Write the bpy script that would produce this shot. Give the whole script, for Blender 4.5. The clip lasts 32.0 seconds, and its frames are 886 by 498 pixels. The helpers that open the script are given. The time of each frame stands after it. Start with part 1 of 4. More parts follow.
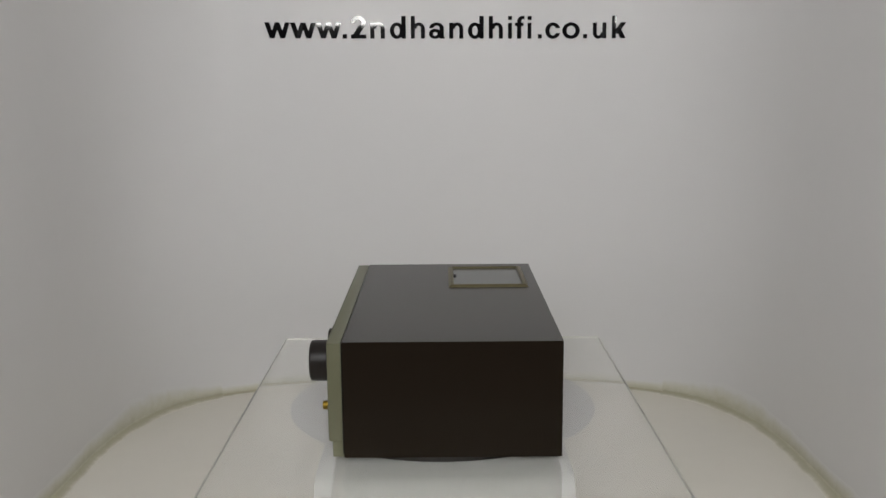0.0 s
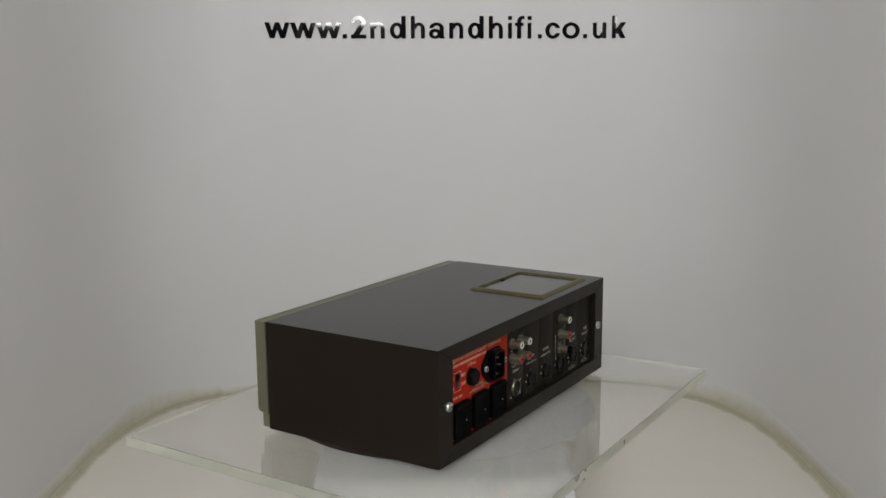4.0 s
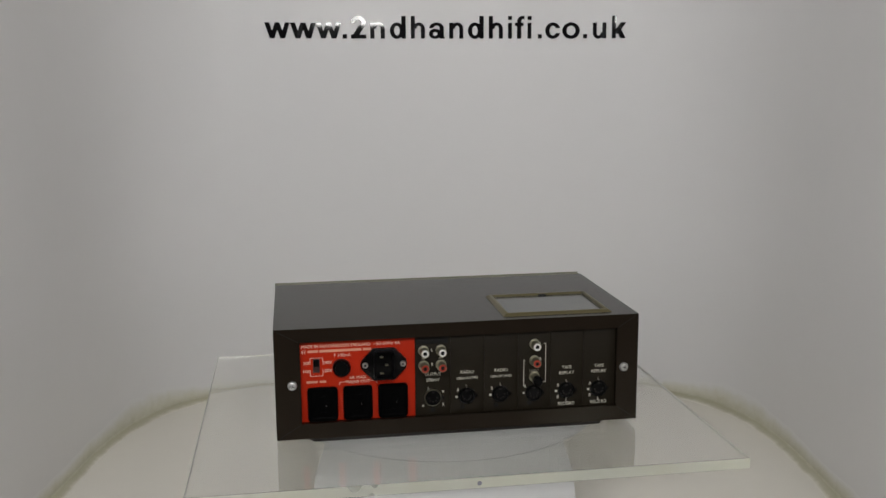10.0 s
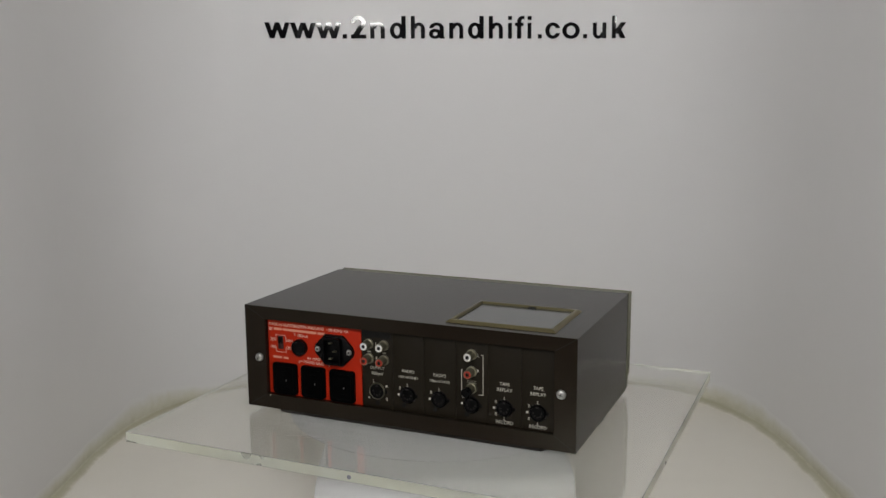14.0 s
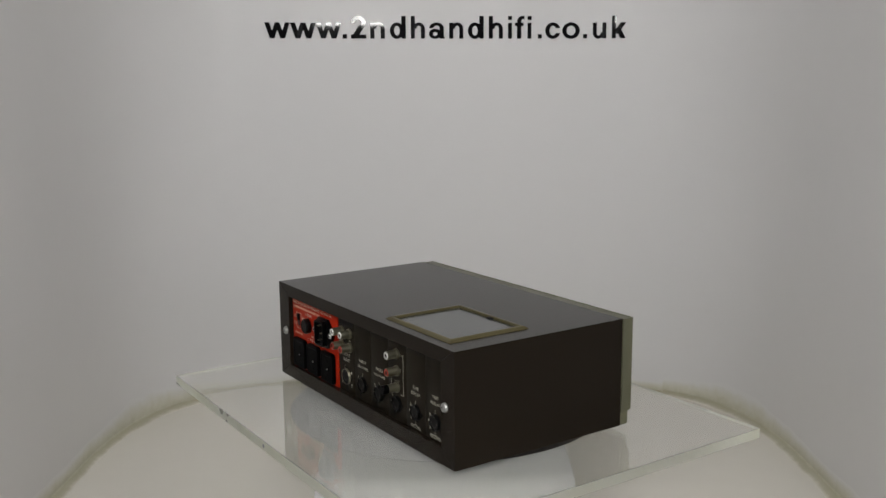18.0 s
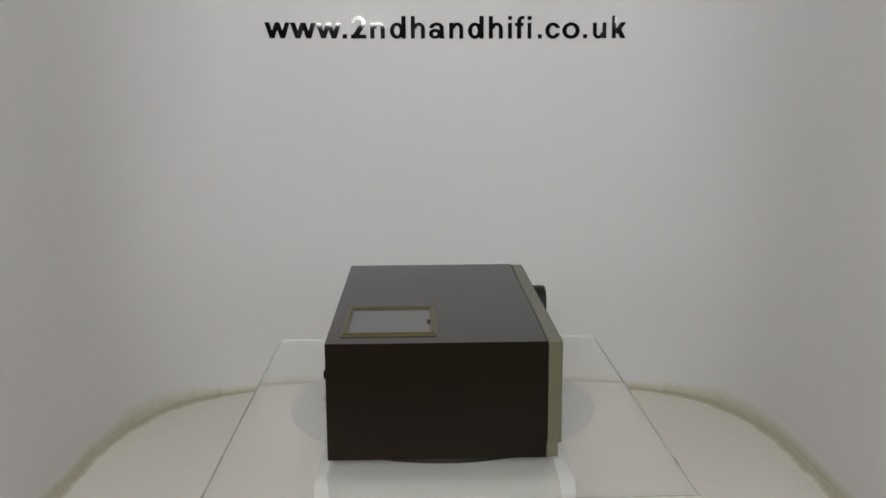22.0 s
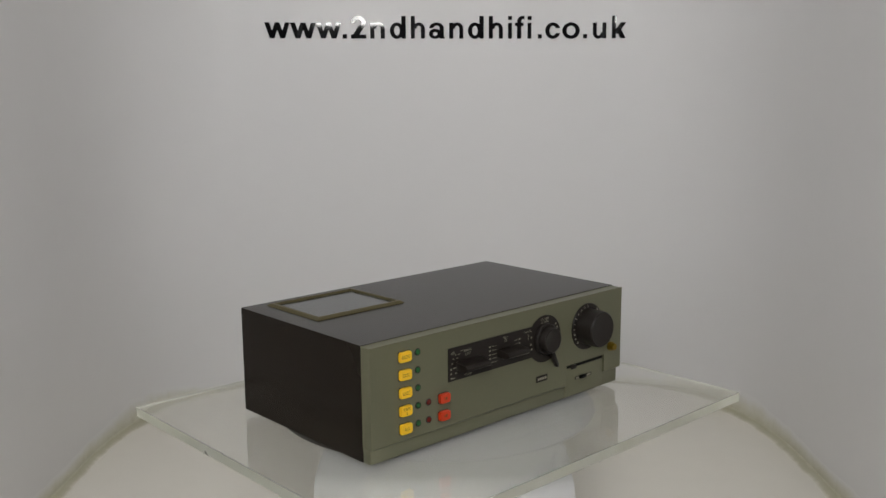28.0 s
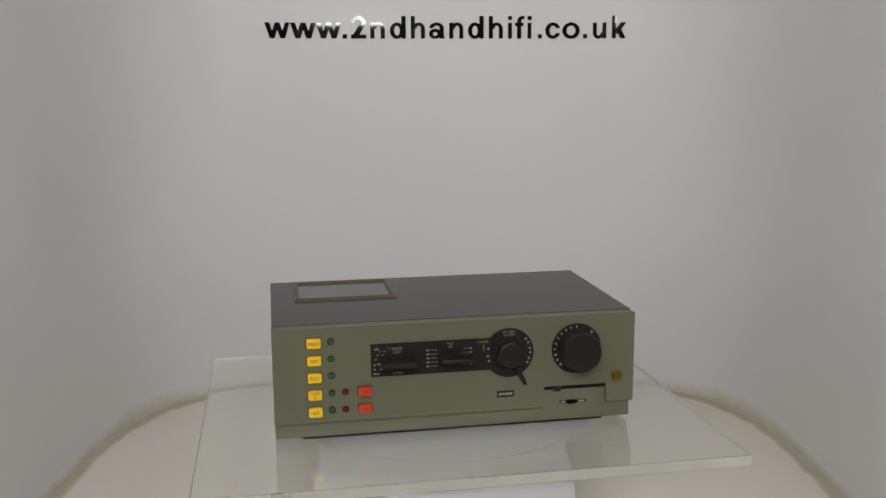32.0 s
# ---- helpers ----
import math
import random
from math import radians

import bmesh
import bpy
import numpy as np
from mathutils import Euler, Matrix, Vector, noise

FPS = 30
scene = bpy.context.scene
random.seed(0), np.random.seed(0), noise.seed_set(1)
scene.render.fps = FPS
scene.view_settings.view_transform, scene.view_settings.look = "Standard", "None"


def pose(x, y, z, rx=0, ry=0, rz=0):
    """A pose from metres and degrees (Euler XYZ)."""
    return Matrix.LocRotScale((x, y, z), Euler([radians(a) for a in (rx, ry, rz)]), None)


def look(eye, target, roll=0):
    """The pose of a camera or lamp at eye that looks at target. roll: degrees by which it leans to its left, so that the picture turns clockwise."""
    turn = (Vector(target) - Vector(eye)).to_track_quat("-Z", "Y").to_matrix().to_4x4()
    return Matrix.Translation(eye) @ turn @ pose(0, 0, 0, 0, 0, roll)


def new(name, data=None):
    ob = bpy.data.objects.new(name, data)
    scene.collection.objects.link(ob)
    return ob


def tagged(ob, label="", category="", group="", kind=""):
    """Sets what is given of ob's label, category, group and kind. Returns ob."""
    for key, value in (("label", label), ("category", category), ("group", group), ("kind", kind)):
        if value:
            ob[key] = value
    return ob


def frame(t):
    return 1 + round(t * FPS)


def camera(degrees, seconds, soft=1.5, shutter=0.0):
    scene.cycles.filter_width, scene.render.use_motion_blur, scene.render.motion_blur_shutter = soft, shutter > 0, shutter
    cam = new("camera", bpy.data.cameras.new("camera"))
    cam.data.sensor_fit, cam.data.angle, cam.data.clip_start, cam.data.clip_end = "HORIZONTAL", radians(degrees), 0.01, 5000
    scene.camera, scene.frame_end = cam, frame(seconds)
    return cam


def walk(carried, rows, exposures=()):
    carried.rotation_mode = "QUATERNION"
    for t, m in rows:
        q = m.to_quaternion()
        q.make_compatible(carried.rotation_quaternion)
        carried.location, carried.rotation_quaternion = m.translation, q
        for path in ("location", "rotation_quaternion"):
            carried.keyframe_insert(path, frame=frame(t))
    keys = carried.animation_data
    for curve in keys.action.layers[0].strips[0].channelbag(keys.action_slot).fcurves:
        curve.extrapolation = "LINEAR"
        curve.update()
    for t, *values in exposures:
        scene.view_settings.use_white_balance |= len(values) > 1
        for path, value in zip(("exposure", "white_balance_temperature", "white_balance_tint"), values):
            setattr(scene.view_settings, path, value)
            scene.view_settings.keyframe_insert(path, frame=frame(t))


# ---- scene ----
CLIP = 32.0
BASE = 0.120          # underside of the preamplifier above the booth floor
cam = camera(49.08, CLIP, soft=1.5)
EYE = Vector((0.0, -0.9098, 0.3078 + BASE))
AIM = look(EYE, EYE + Vector((0.00150, 0.98408, -0.17774)), -0.41)
walk(cam, [(0.0, AIM), (CLIP, AIM)], exposures=[(0.0, 0.0), (CLIP, 0.0)])


def turn(t):
    """Angle of the turntable in degrees at t seconds."""
    return 270.0 - 8.1230 * t


# ---------------------------------------------------------------- world and lights
world = bpy.data.worlds.new("room_world")
scene.world = world
world.use_nodes = True
world.node_tree.nodes["Background"].inputs[0].default_value = (0.9, 0.95, 1.0, 1)
world.node_tree.nodes["Background"].inputs[1].default_value = 0.02


def area_lamp(name, m, sx, sy, watts, colour):
    data = bpy.data.lights.new(name, "AREA")
    data.shape, data.size, data.size_y = "RECTANGLE", sx, sy
    data.energy, data.color = watts, colour
    ob = new(name, data)
    ob.matrix_world = m
    return ob


PANEL_Z = 0.90
PANEL_Y = 0.10
# weak overhead light, added; the panel is an assumption
area_lamp("added_panel_lamp", pose(0, PANEL_Y, PANEL_Z - 0.022), 0.16, 0.16, 0.015, (1.0, 0.98, 0.97))
SPOT = Vector((-0.1395, -1.02, 0.577))
SPOT_POSE = look(SPOT, (-0.08, 0.385, 0.48))
area_lamp("camera_lamp", SPOT_POSE, 0.036, 0.036, 0.12, (1.0, 0.98, 0.95))
# added main light from the front; an assumed softbox that evens the wall
SOFT_POSE = look((-0.06, -1.06, 0.87), (-0.03, 0.25, 0.16))
area_lamp("added_softbox_lamp", SOFT_POSE, 0.70, 0.36, 4.32, (0.962, 0.974, 1.0))
STRIP_POSES = [look((x, -0.95, 0.48), (0.0, 0.36, 0.40), r) for x, r in ((-0.58, -18.0), (0.53, 16.0))]
for m in STRIP_POSES:
    area_lamp("strip_lamp", m, 0.05, 0.56, 0.60, (1.0, 0.945, 0.880))


# ---------------------------------------------------------------- materials
def mat(name, colour, rough=0.5, metal=0.0, vary=0.08, scale=60.0, bump=0.0, bump_scale=400.0, coat=0.0,
        rough_vary=0.08, spec=0.5, coat_rough=0.17):
    """A Principled surface with two scales of variation in tone, gloss and relief."""
    m = bpy.data.materials.new(name)
    m.use_nodes = True
    nt = m.node_tree
    b = nt.nodes["Principled BSDF"]
    b.inputs["Metallic"].default_value = metal
    b.inputs["Coat Weight"].default_value = coat
    b.inputs["Coat Roughness"].default_value = coat_rough
    b.inputs["Specular IOR Level"].default_value = spec
    co = nt.nodes.new("ShaderNodeTexCoord")
    big = nt.nodes.new("ShaderNodeTexNoise")
    big.inputs["Scale"].default_value = scale * 0.15
    big.inputs["Detail"].default_value = 3
    fine = nt.nodes.new("ShaderNodeTexNoise")
    fine.inputs["Scale"].default_value = scale * 4
    fine.inputs["Detail"].default_value = 5
    for n in (big, fine):
        nt.links.new(co.outputs["Object"], n.inputs["Vector"])
    add = nt.nodes.new("ShaderNodeMath")
    add.operation = "ADD"
    nt.links.new(big.outputs["Fac"], add.inputs[0])
    nt.links.new(fine.outputs["Fac"], add.inputs[1])
    ramp = nt.nodes.new("ShaderNodeMapRange")
    ramp.inputs["From Min"].default_value, ramp.inputs["From Max"].default_value = 0.4, 1.6
    ramp.inputs["To Min"].default_value, ramp.inputs["To Max"].default_value = 1 - vary, 1 + vary
    nt.links.new(add.outputs[0], ramp.inputs["Value"])
    mul = nt.nodes.new("ShaderNodeMix")
    mul.data_type, mul.blend_type = "RGBA", "MULTIPLY"
    mul.inputs[0].default_value = 1.0
    mul.inputs[6].default_value = (*colour, 1)
    nt.links.new(ramp.outputs[0], mul.inputs[7])
    nt.links.new(mul.outputs[2], b.inputs["Base Color"])
    rr = nt.nodes.new("ShaderNodeMapRange")
    rr.inputs["From Min"].default_value, rr.inputs["From Max"].default_value = 0.0, 1.0
    rr.inputs["To Min"].default_value = max(0.02, rough - rough_vary)
    rr.inputs["To Max"].default_value = rough + rough_vary
    nt.links.new(big.outputs["Fac"], rr.inputs["Value"])
    nt.links.new(rr.outputs[0], b.inputs["Roughness"])
    if bump:
        bn = nt.nodes.new("ShaderNodeTexNoise")
        bn.inputs["Scale"].default_value = bump_scale
        bn.inputs["Detail"].default_value = 4
        nt.links.new(co.outputs["Object"], bn.inputs["Vector"])
        bp = nt.nodes.new("ShaderNodeBump")
        bp.inputs["Strength"].default_value = bump
        bp.inputs["Distance"].default_value = 0.001
        nt.links.new(bn.outputs["Fac"], bp.inputs["Height"])
        nt.links.new(bp.outputs[0], b.inputs["Normal"])
    return m


WHITE = mat("white_sheet", (0.660, 0.648, 0.638), 0.5, vary=0.015, scale=8, rough_vary=0.0, spec=0.3, coat=0.22, coat_rough=0.13)
WHITE_FLOOR = mat("white_floor", (0.700, 0.668, 0.592), 0.24, vary=0.02, scale=10, rough_vary=0.0, spec=0.3)
DARK = mat("dark_floor", (0.075, 0.052, 0.034), 0.6, vary=0.1, scale=8)
ROOM = mat("room_paint", (0.26, 0.20, 0.14), 0.8, vary=0.06, scale=6, bump=0.1, bump_scale=60)
VINYL = mat("black_vinyl", (0.006, 0.006, 0.007), 0.035, vary=0.05, rough_vary=0.01)
PED = mat("pedestal_white", (0.41, 0.406, 0.392), 0.5, vary=0.02, scale=20)
PLATTER = mat("platter_grey", (0.435, 0.428, 0.424), 0.6, vary=0.03, scale=30, spec=0.2)
CASE = mat("brown_enamel", (0.0130, 0.0092, 0.0064), 0.19, vary=0.06, scale=12, rough_vary=0.02, spec=0.14)
# black; on holes, slots and gaps it paints their shade, nothing is cut
INNER = mat("inner_black", (0.004, 0.0038, 0.0035), 0.6, spec=0.2)
CASE.node_tree.nodes["Principled BSDF"].inputs["Specular Tint"].default_value = (0.97, 1.0, 0.84, 1)
FRONT = mat("olive_grey_paint", (0.128, 0.127, 0.077), 0.40, metal=0.2, vary=0.05, scale=80, rough_vary=0.04)
SCALE = mat("scale_black", (0.0115, 0.0086, 0.0068), 0.42, vary=0.08, spec=0.28)
KNOB = mat("knob_brown_black", (0.0125, 0.0098, 0.0082), 0.36, vary=0.08, scale=40, spec=0.28)
YELLOW = mat("yellow_plastic", (0.84, 0.50, 0.016), 0.35, vary=0.04, scale=200)
REDBTN = mat("red_plastic", (0.52, 0.036, 0.006), 0.35, vary=0.05, scale=200)
GREENLED = mat("green_lens", (0.022, 0.095, 0.030), 0.22, vary=0.1)
REDLED = mat("red_lens", (0.12, 0.008, 0.005), 0.22, vary=0.1)
BRASS = mat("tarnished_brass", (0.22, 0.145, 0.017), 0.38, metal=0.9, vary=0.15, scale=300)
FRAME = mat("olive_brown_frame", (0.086, 0.071, 0.025), 0.42, metal=0.2, vary=0.15, scale=120, bump=0.15, bump_scale=600)
PANE = mat("grey_glossy_insert", (0.050, 0.054, 0.050), 0.20, vary=0.03, scale=30)
RED = mat("red_panel_paint", (0.335, 0.0165, 0.0035), 0.45, vary=0.05, scale=60, spec=0.1)
MODULE = mat("module_brown", (0.0105, 0.0078, 0.0042), 0.5, vary=0.08, scale=80, rough_vary=0.03, spec=0.14)
BLACK = mat("black_plastic", (0.0011, 0.0011, 0.0013), 0.30, vary=0.1, scale=200, spec=0.11)
SHUTTER = mat("black_outlet_plastic", (0.0008, 0.0008, 0.0009), 0.40, vary=0.1, scale=100, spec=0.03)
CHROME = mat("nickel_plate", (0.26, 0.245, 0.175), 0.36, metal=0.9, vary=0.08, scale=300)
STEEL = mat("zinc_screw", (0.46, 0.46, 0.44), 0.35, metal=0.85, vary=0.1, scale=400)
SCREW_GREY = mat("grey_chip", (0.22, 0.22, 0.25), 0.5, vary=0.1)
PINWHITE = mat("white_insulator", (0.64, 0.63, 0.59), 0.4, vary=0.04)
PINRED = mat("red_insulator", (0.30, 0.026, 0.010), 0.4, vary=0.06)
RECESS_RED = mat("red_recess_shade", (0.026, 0.003, 0.002), 0.4, vary=0.06)
PRINT = mat("cream_print", (0.54, 0.52, 0.43), 0.5, vary=0.06, scale=300)
PRINT_DIM = mat("dim_cream_print", (0.25, 0.235, 0.18), 0.5, vary=0.06, scale=300)
PRINT_RED = mat("pale_print", (0.64, 0.46, 0.35), 0.5, vary=0.06, scale=300)
PRINT_FAINT = mat("worn_pale_print", (0.52, 0.22, 0.14), 0.5, vary=0.1, scale=300)
PRINT_DARK = mat("dark_print", (0.10, 0.055, 0.01), 0.5, vary=0.05)
LAMP_BODY = mat("lamp_housing", (0.7, 0.7, 0.7), 0.5, vary=0.03)


def glowing(name, colour, strength):
    m = bpy.data.materials.new(name)
    m.use_nodes = True
    b = m.node_tree.nodes["Principled BSDF"]
    b.inputs["Base Color"].default_value = (0.8, 0.8, 0.8, 1)
    b.inputs["Emission Color"].default_value = (*colour, 1)
    b.inputs["Emission Strength"].default_value = strength
    return m


def clear_acrylic():
    m = bpy.data.materials.new("clear_acrylic")
    m.use_nodes = True
    b = m.node_tree.nodes["Principled BSDF"]
    b.inputs["Base Color"].default_value = (0.90, 0.90, 0.87, 1)
    b.inputs["Transmission Weight"].default_value = 0.955
    b.inputs["Roughness"].default_value = 0.0
    b.inputs["IOR"].default_value = 1.49
    return m


def frosted_edge():
    """Sawn and half-polished edge: clear patches among frosted ones."""
    m = bpy.data.materials.new("sawn_acrylic_edge")
    m.use_nodes = True
    nt = m.node_tree
    b = nt.nodes["Principled BSDF"]
    b.inputs["IOR"].default_value = 1.49
    co = nt.nodes.new("ShaderNodeTexCoord")
    n = nt.nodes.new("ShaderNodeTexNoise")
    n.inputs["Scale"].default_value = 16
    n.inputs["Detail"].default_value = 2
    nt.links.new(co.outputs["Object"], n.inputs["Vector"])
    for sock, lo, hi in (("Transmission Weight", 0.34, 0.56), ("Roughness", 0.40, 0.26)):
        r = nt.nodes.new("ShaderNodeMapRange")
        r.inputs["From Min"].default_value, r.inputs["From Max"].default_value = 0.35, 0.68
        r.inputs["To Min"].default_value, r.inputs["To Max"].default_value = lo, hi
        nt.links.new(n.outputs["Fac"], r.inputs["Value"])
        nt.links.new(r.outputs[0], b.inputs[sock])
    ramp = nt.nodes.new("ShaderNodeValToRGB")
    ramp.color_ramp.elements[0].position, ramp.color_ramp.elements[0].color = 0.30, (0.63, 0.63, 0.51, 1)
    ramp.color_ramp.elements[1].position, ramp.color_ramp.elements[1].color = 0.70, (0.76, 0.77, 0.67, 1)
    nt.links.new(n.outputs["Fac"], ramp.inputs["Fac"])
    nt.links.new(ramp.outputs[0], b.inputs["Base Color"])
    bp = nt.nodes.new("ShaderNodeBump")
    bp.inputs["Strength"].default_value = 0.12
    bp.inputs["Distance"].default_value = 0.001
    nt.links.new(n.outputs["Fac"], bp.inputs["Height"])
    nt.links.new(bp.outputs[0], b.inputs["Normal"])
    return m


def old_sealant():
    """Yellowed sealant: a thin smear on the wall, a browned crest and a pale foot; u of its map runs across the bead."""
    m = bpy.data.materials.new("yellowed_sealant")
    m.use_nodes = True
    nt = m.node_tree
    b = nt.nodes["Principled BSDF"]
    b.inputs["Roughness"].default_value = 0.42
    uv = nt.nodes.new("ShaderNodeUVMap")
    uv.uv_map = "across"
    sep = nt.nodes.new("ShaderNodeSeparateXYZ")
    nt.links.new(uv.outputs[0], sep.inputs[0])
    co = nt.nodes.new("ShaderNodeTexCoord")
    sums = sep.outputs[0]
    for scale, size in ((28.0, 0.34), (130.0, 0.16)):
        n = nt.nodes.new("ShaderNodeTexNoise")
        n.inputs["Scale"].default_value, n.inputs["Detail"].default_value = scale, 3
        nt.links.new(co.outputs["Object"], n.inputs["Vector"])
        w = nt.nodes.new("ShaderNodeMath")
        w.operation = "MULTIPLY_ADD"
        w.inputs[1].default_value = size
        nt.links.new(n.outputs["Fac"], w.inputs[0])
        nt.links.new(sums, w.inputs[2])
        sums = w.outputs[0]
    back = nt.nodes.new("ShaderNodeMath")
    back.operation = "SUBTRACT"
    back.inputs[1].default_value = 0.25
    nt.links.new(sums, back.inputs[0])
    ramp = nt.nodes.new("ShaderNodeValToRGB")
    stops = ((0.06, (0.655, 0.645, 0.628)), (0.30, (0.570, 0.552, 0.465)), (0.46, (0.480, 0.460, 0.345)), (0.64, (0.385, 0.362, 0.255)),
             (0.80, (0.430, 0.408, 0.300)), (0.98, (0.640, 0.615, 0.545)))
    while len(ramp.color_ramp.elements) < len(stops):
        ramp.color_ramp.elements.new(0.5)
    for e, (at, c) in zip(ramp.color_ramp.elements, stops):
        e.position, e.color = at, (*c, 1)
    nt.links.new(back.outputs[0], ramp.inputs["Fac"])
    nt.links.new(ramp.outputs[0], b.inputs["Base Color"])
    return m


SEAL = old_sealant()
ACRYLIC = clear_acrylic()
EDGE = frosted_edge()
GLOW = glowing("panel_diffuser", (1.0, 0.99, 0.97), 0.3)
GLOW_CAM = glowing("lamp_diffuser", (1.0, 0.98, 0.95), 2.0)
GLOW_SOFT = glowing("softbox_diffuser", (0.984, 0.986, 1.0), 5.8)


# ---------------------------------------------------------------- mesh helpers
def to_object(name, bm, material, smooth=False):
    bmesh.ops.recalc_face_normals(bm, faces=bm.faces)
    me = bpy.data.meshes.new(name)
    bm.to_mesh(me)
    bm.free()
    for m in (material if isinstance(material, (list, tuple)) else (material,)):
        me.materials.append(m)
    if smooth:
        for p in me.polygons:
            p.use_smooth = True
        me.set_sharp_from_angle(angle=radians(25))
    return new(name, me)


def part(name, bm, material, parent, label="", smooth=True):
    ob = to_object(name, bm, material, smooth)
    ob.parent = parent
    if label:
        tagged(ob, label)
    return ob


def box(x0, x1, y0, y1, z0, z1, bevel=0.0, bm=None, seg=2):
    own = bmesh.new()
    bmesh.ops.create_cube(own, size=1.0)
    for v in own.verts:
        v.co = Vector(((x0 + x1) / 2 + v.co.x * (x1 - x0), (y0 + y1) / 2 + v.co.y * (y1 - y0),
                       (z0 + z1) / 2 + v.co.z * (z1 - z0)))
    if bevel:
        bmesh.ops.bevel(own, geom=list(own.edges), offset=bevel, segments=seg, profile=0.5, affect="EDGES")
    return join(own, bm)


def join(own, bm):
    if bm is None:
        return own
    me = bpy.data.meshes.new("joining")
    own.to_mesh(me)
    own.free()
    bm.from_mesh(me)
    bpy.data.meshes.remove(me)
    return bm


def lathe(profile, cx, cz, out, y0, n=40, bm=None):
    """Turned shape about an axis along y. profile: (radius, height) rows; out: +1 to the back, -1 to the front."""
    own = bmesh.new()
    rings = []
    for r, h in profile:
        y = y0 + out * h
        if r < 1e-6:
            rings.append([own.verts.new((cx, y, cz))])
        else:
            rings.append([own.verts.new((cx + r * math.cos(2 * math.pi * i / n), y, cz + r * math.sin(2 * math.pi * i / n)))
                          for i in range(n)])
    for a, b in zip(rings, rings[1:]):
        for i in range(n):
            j = (i + 1) % n
            if len(a) == 1 and len(b) > 1:
                own.faces.new((a[0], b[i], b[j]))
            elif len(b) == 1 and len(a) > 1:
                own.faces.new((a[i], a[j], b[0]))
            elif len(a) > 1:
                own.faces.new((a[i], a[j], b[j], b[i]))
    if len(rings[0]) > 1:
        own.faces.new(rings[0])
    if len(rings[-1]) > 1:
        own.faces.new(rings[-1])
    return join(own, bm)


def turned(profile, n=96):
    """Turned shape about the z axis. profile: (radius, z) rows."""
    own = bmesh.new()
    rings = [[own.verts.new((r * math.cos(2 * math.pi * i / n), r * math.sin(2 * math.pi * i / n), z)) for i in range(n)]
             for r, z in profile]
    for a, b in zip(rings, rings[1:]):
        for i in range(n):
            own.faces.new((a[i], a[(i + 1) % n], b[(i + 1) % n], b[i]))
    own.faces.new(rings[0])
    own.faces.new(rings[-1])
    return own


def plate(outline, y0, y1, bevel=0.0, bm=None):
    """A plate standing in the x-z plane, from an outline of (x, z), between y0 and y1."""
    own = bmesh.new()
    a = [own.verts.new((x, y0, z)) for x, z in outline]
    b = [own.verts.new((x, y1, z)) for x, z in outline]
    n = len(a)
    own.faces.new(a)
    own.faces.new(b[::-1])
    for i in range(n):
        own.faces.new((a[i], a[(i + 1) % n], b[(i + 1) % n], b[i]))
    if bevel:
        bmesh.ops.bevel(own, geom=list(own.edges), offset=bevel, segments=2, profile=0.5, affect="EDGES")
    return join(own, bm)


def rounded(x0, x1, z0, z1, r, n=5):
    out = []
    for cx, cz, a in ((x1 - r, z1 - r, 0), (x0 + r, z1 - r, 90), (x0 + r, z0 + r, 180), (x1 - r, z0 + r, 270)):
        for i in range(n + 1):
            t = radians(a + 90 * i / n)
            out.append((cx + r * math.cos(t), cz + r * math.sin(t)))
    return out


def letters(text, bold=0.0, res=3):
    """Flat outline mesh of a line of text, as (x, y) in the unit box 0..1 by 0..1."""
    cu = bpy.data.curves.new("line", "FONT")
    cu.body, cu.offset, cu.resolution_u = text, bold, res
    ob = bpy.data.objects.new("line", cu)
    me = bpy.data.meshes.new_from_object(ob)
    bpy.data.objects.remove(ob)
    bm = bmesh.new()
    bm.from_mesh(me)
    bpy.data.meshes.remove(me)
    xs = [v.co.x for v in bm.verts]
    ys = [v.co.y for v in bm.verts]
    for v in bm.verts:
        v.co.x = (v.co.x - min(xs)) / (max(xs) - min(xs))
        v.co.y = (v.co.y - min(ys)) / (max(ys) - min(ys))
    return bm


def printed(text, x0, x1, z0, z1, y, side, material, parent, bold=0.001):
    """Ink on a face that looks to side (+1 back, -1 front); x0 is where the line begins."""
    bm = letters(text, bold)
    for v in bm.verts:
        v.co = Vector((x0 + v.co.x * (x1 - x0), y + side * 0.00012, z0 + v.co.y * (z1 - z0)))
    return part("printed_lettering", bm, material, parent, smooth=False)


def bars(rows, y, side, material, parent, name="ink_print"):
    """Plain ink bars (x0, x1, z0, z1) in one print."""
    bm = bmesh.new()
    for x0, x1, z0, z1 in rows:
        yy = y + side * 0.00012
        bm.faces.new([bm.verts.new(c) for c in ((x0, yy, z0), (x1, yy, z0), (x1, yy, z1), (x0, yy, z1))])
    return tagged(part(name, bm, material, parent, smooth=False), kind="stuff")


def empty(name):
    return new(name)


# ---------------------------------------------------------------- the booth
HALF, DEEP, POWER = 0.402, 0.388, 3.8


def wall_y(x):
    """The back of the curved wall: its y at a given x."""
    return DEEP * max(0.0, 1 - abs(x / HALF) ** POWER) ** (1 / POWER)


def wall_plan(grow=0.0, front=-0.42, n=96):
    """Plan of the curved wall from its right front edge round the back to the left one."""
    pts = [(HALF + grow, front)]
    for i in range(n + 1):
        a = math.pi * i / n
        c, s = math.cos(a), math.sin(a)
        pts.append((math.copysign(abs(c) ** (2 / POWER), c) * (HALF + grow), abs(s) ** (2 / POWER) * (DEEP + grow)))
    pts.append((-HALF - grow, front))
    return pts


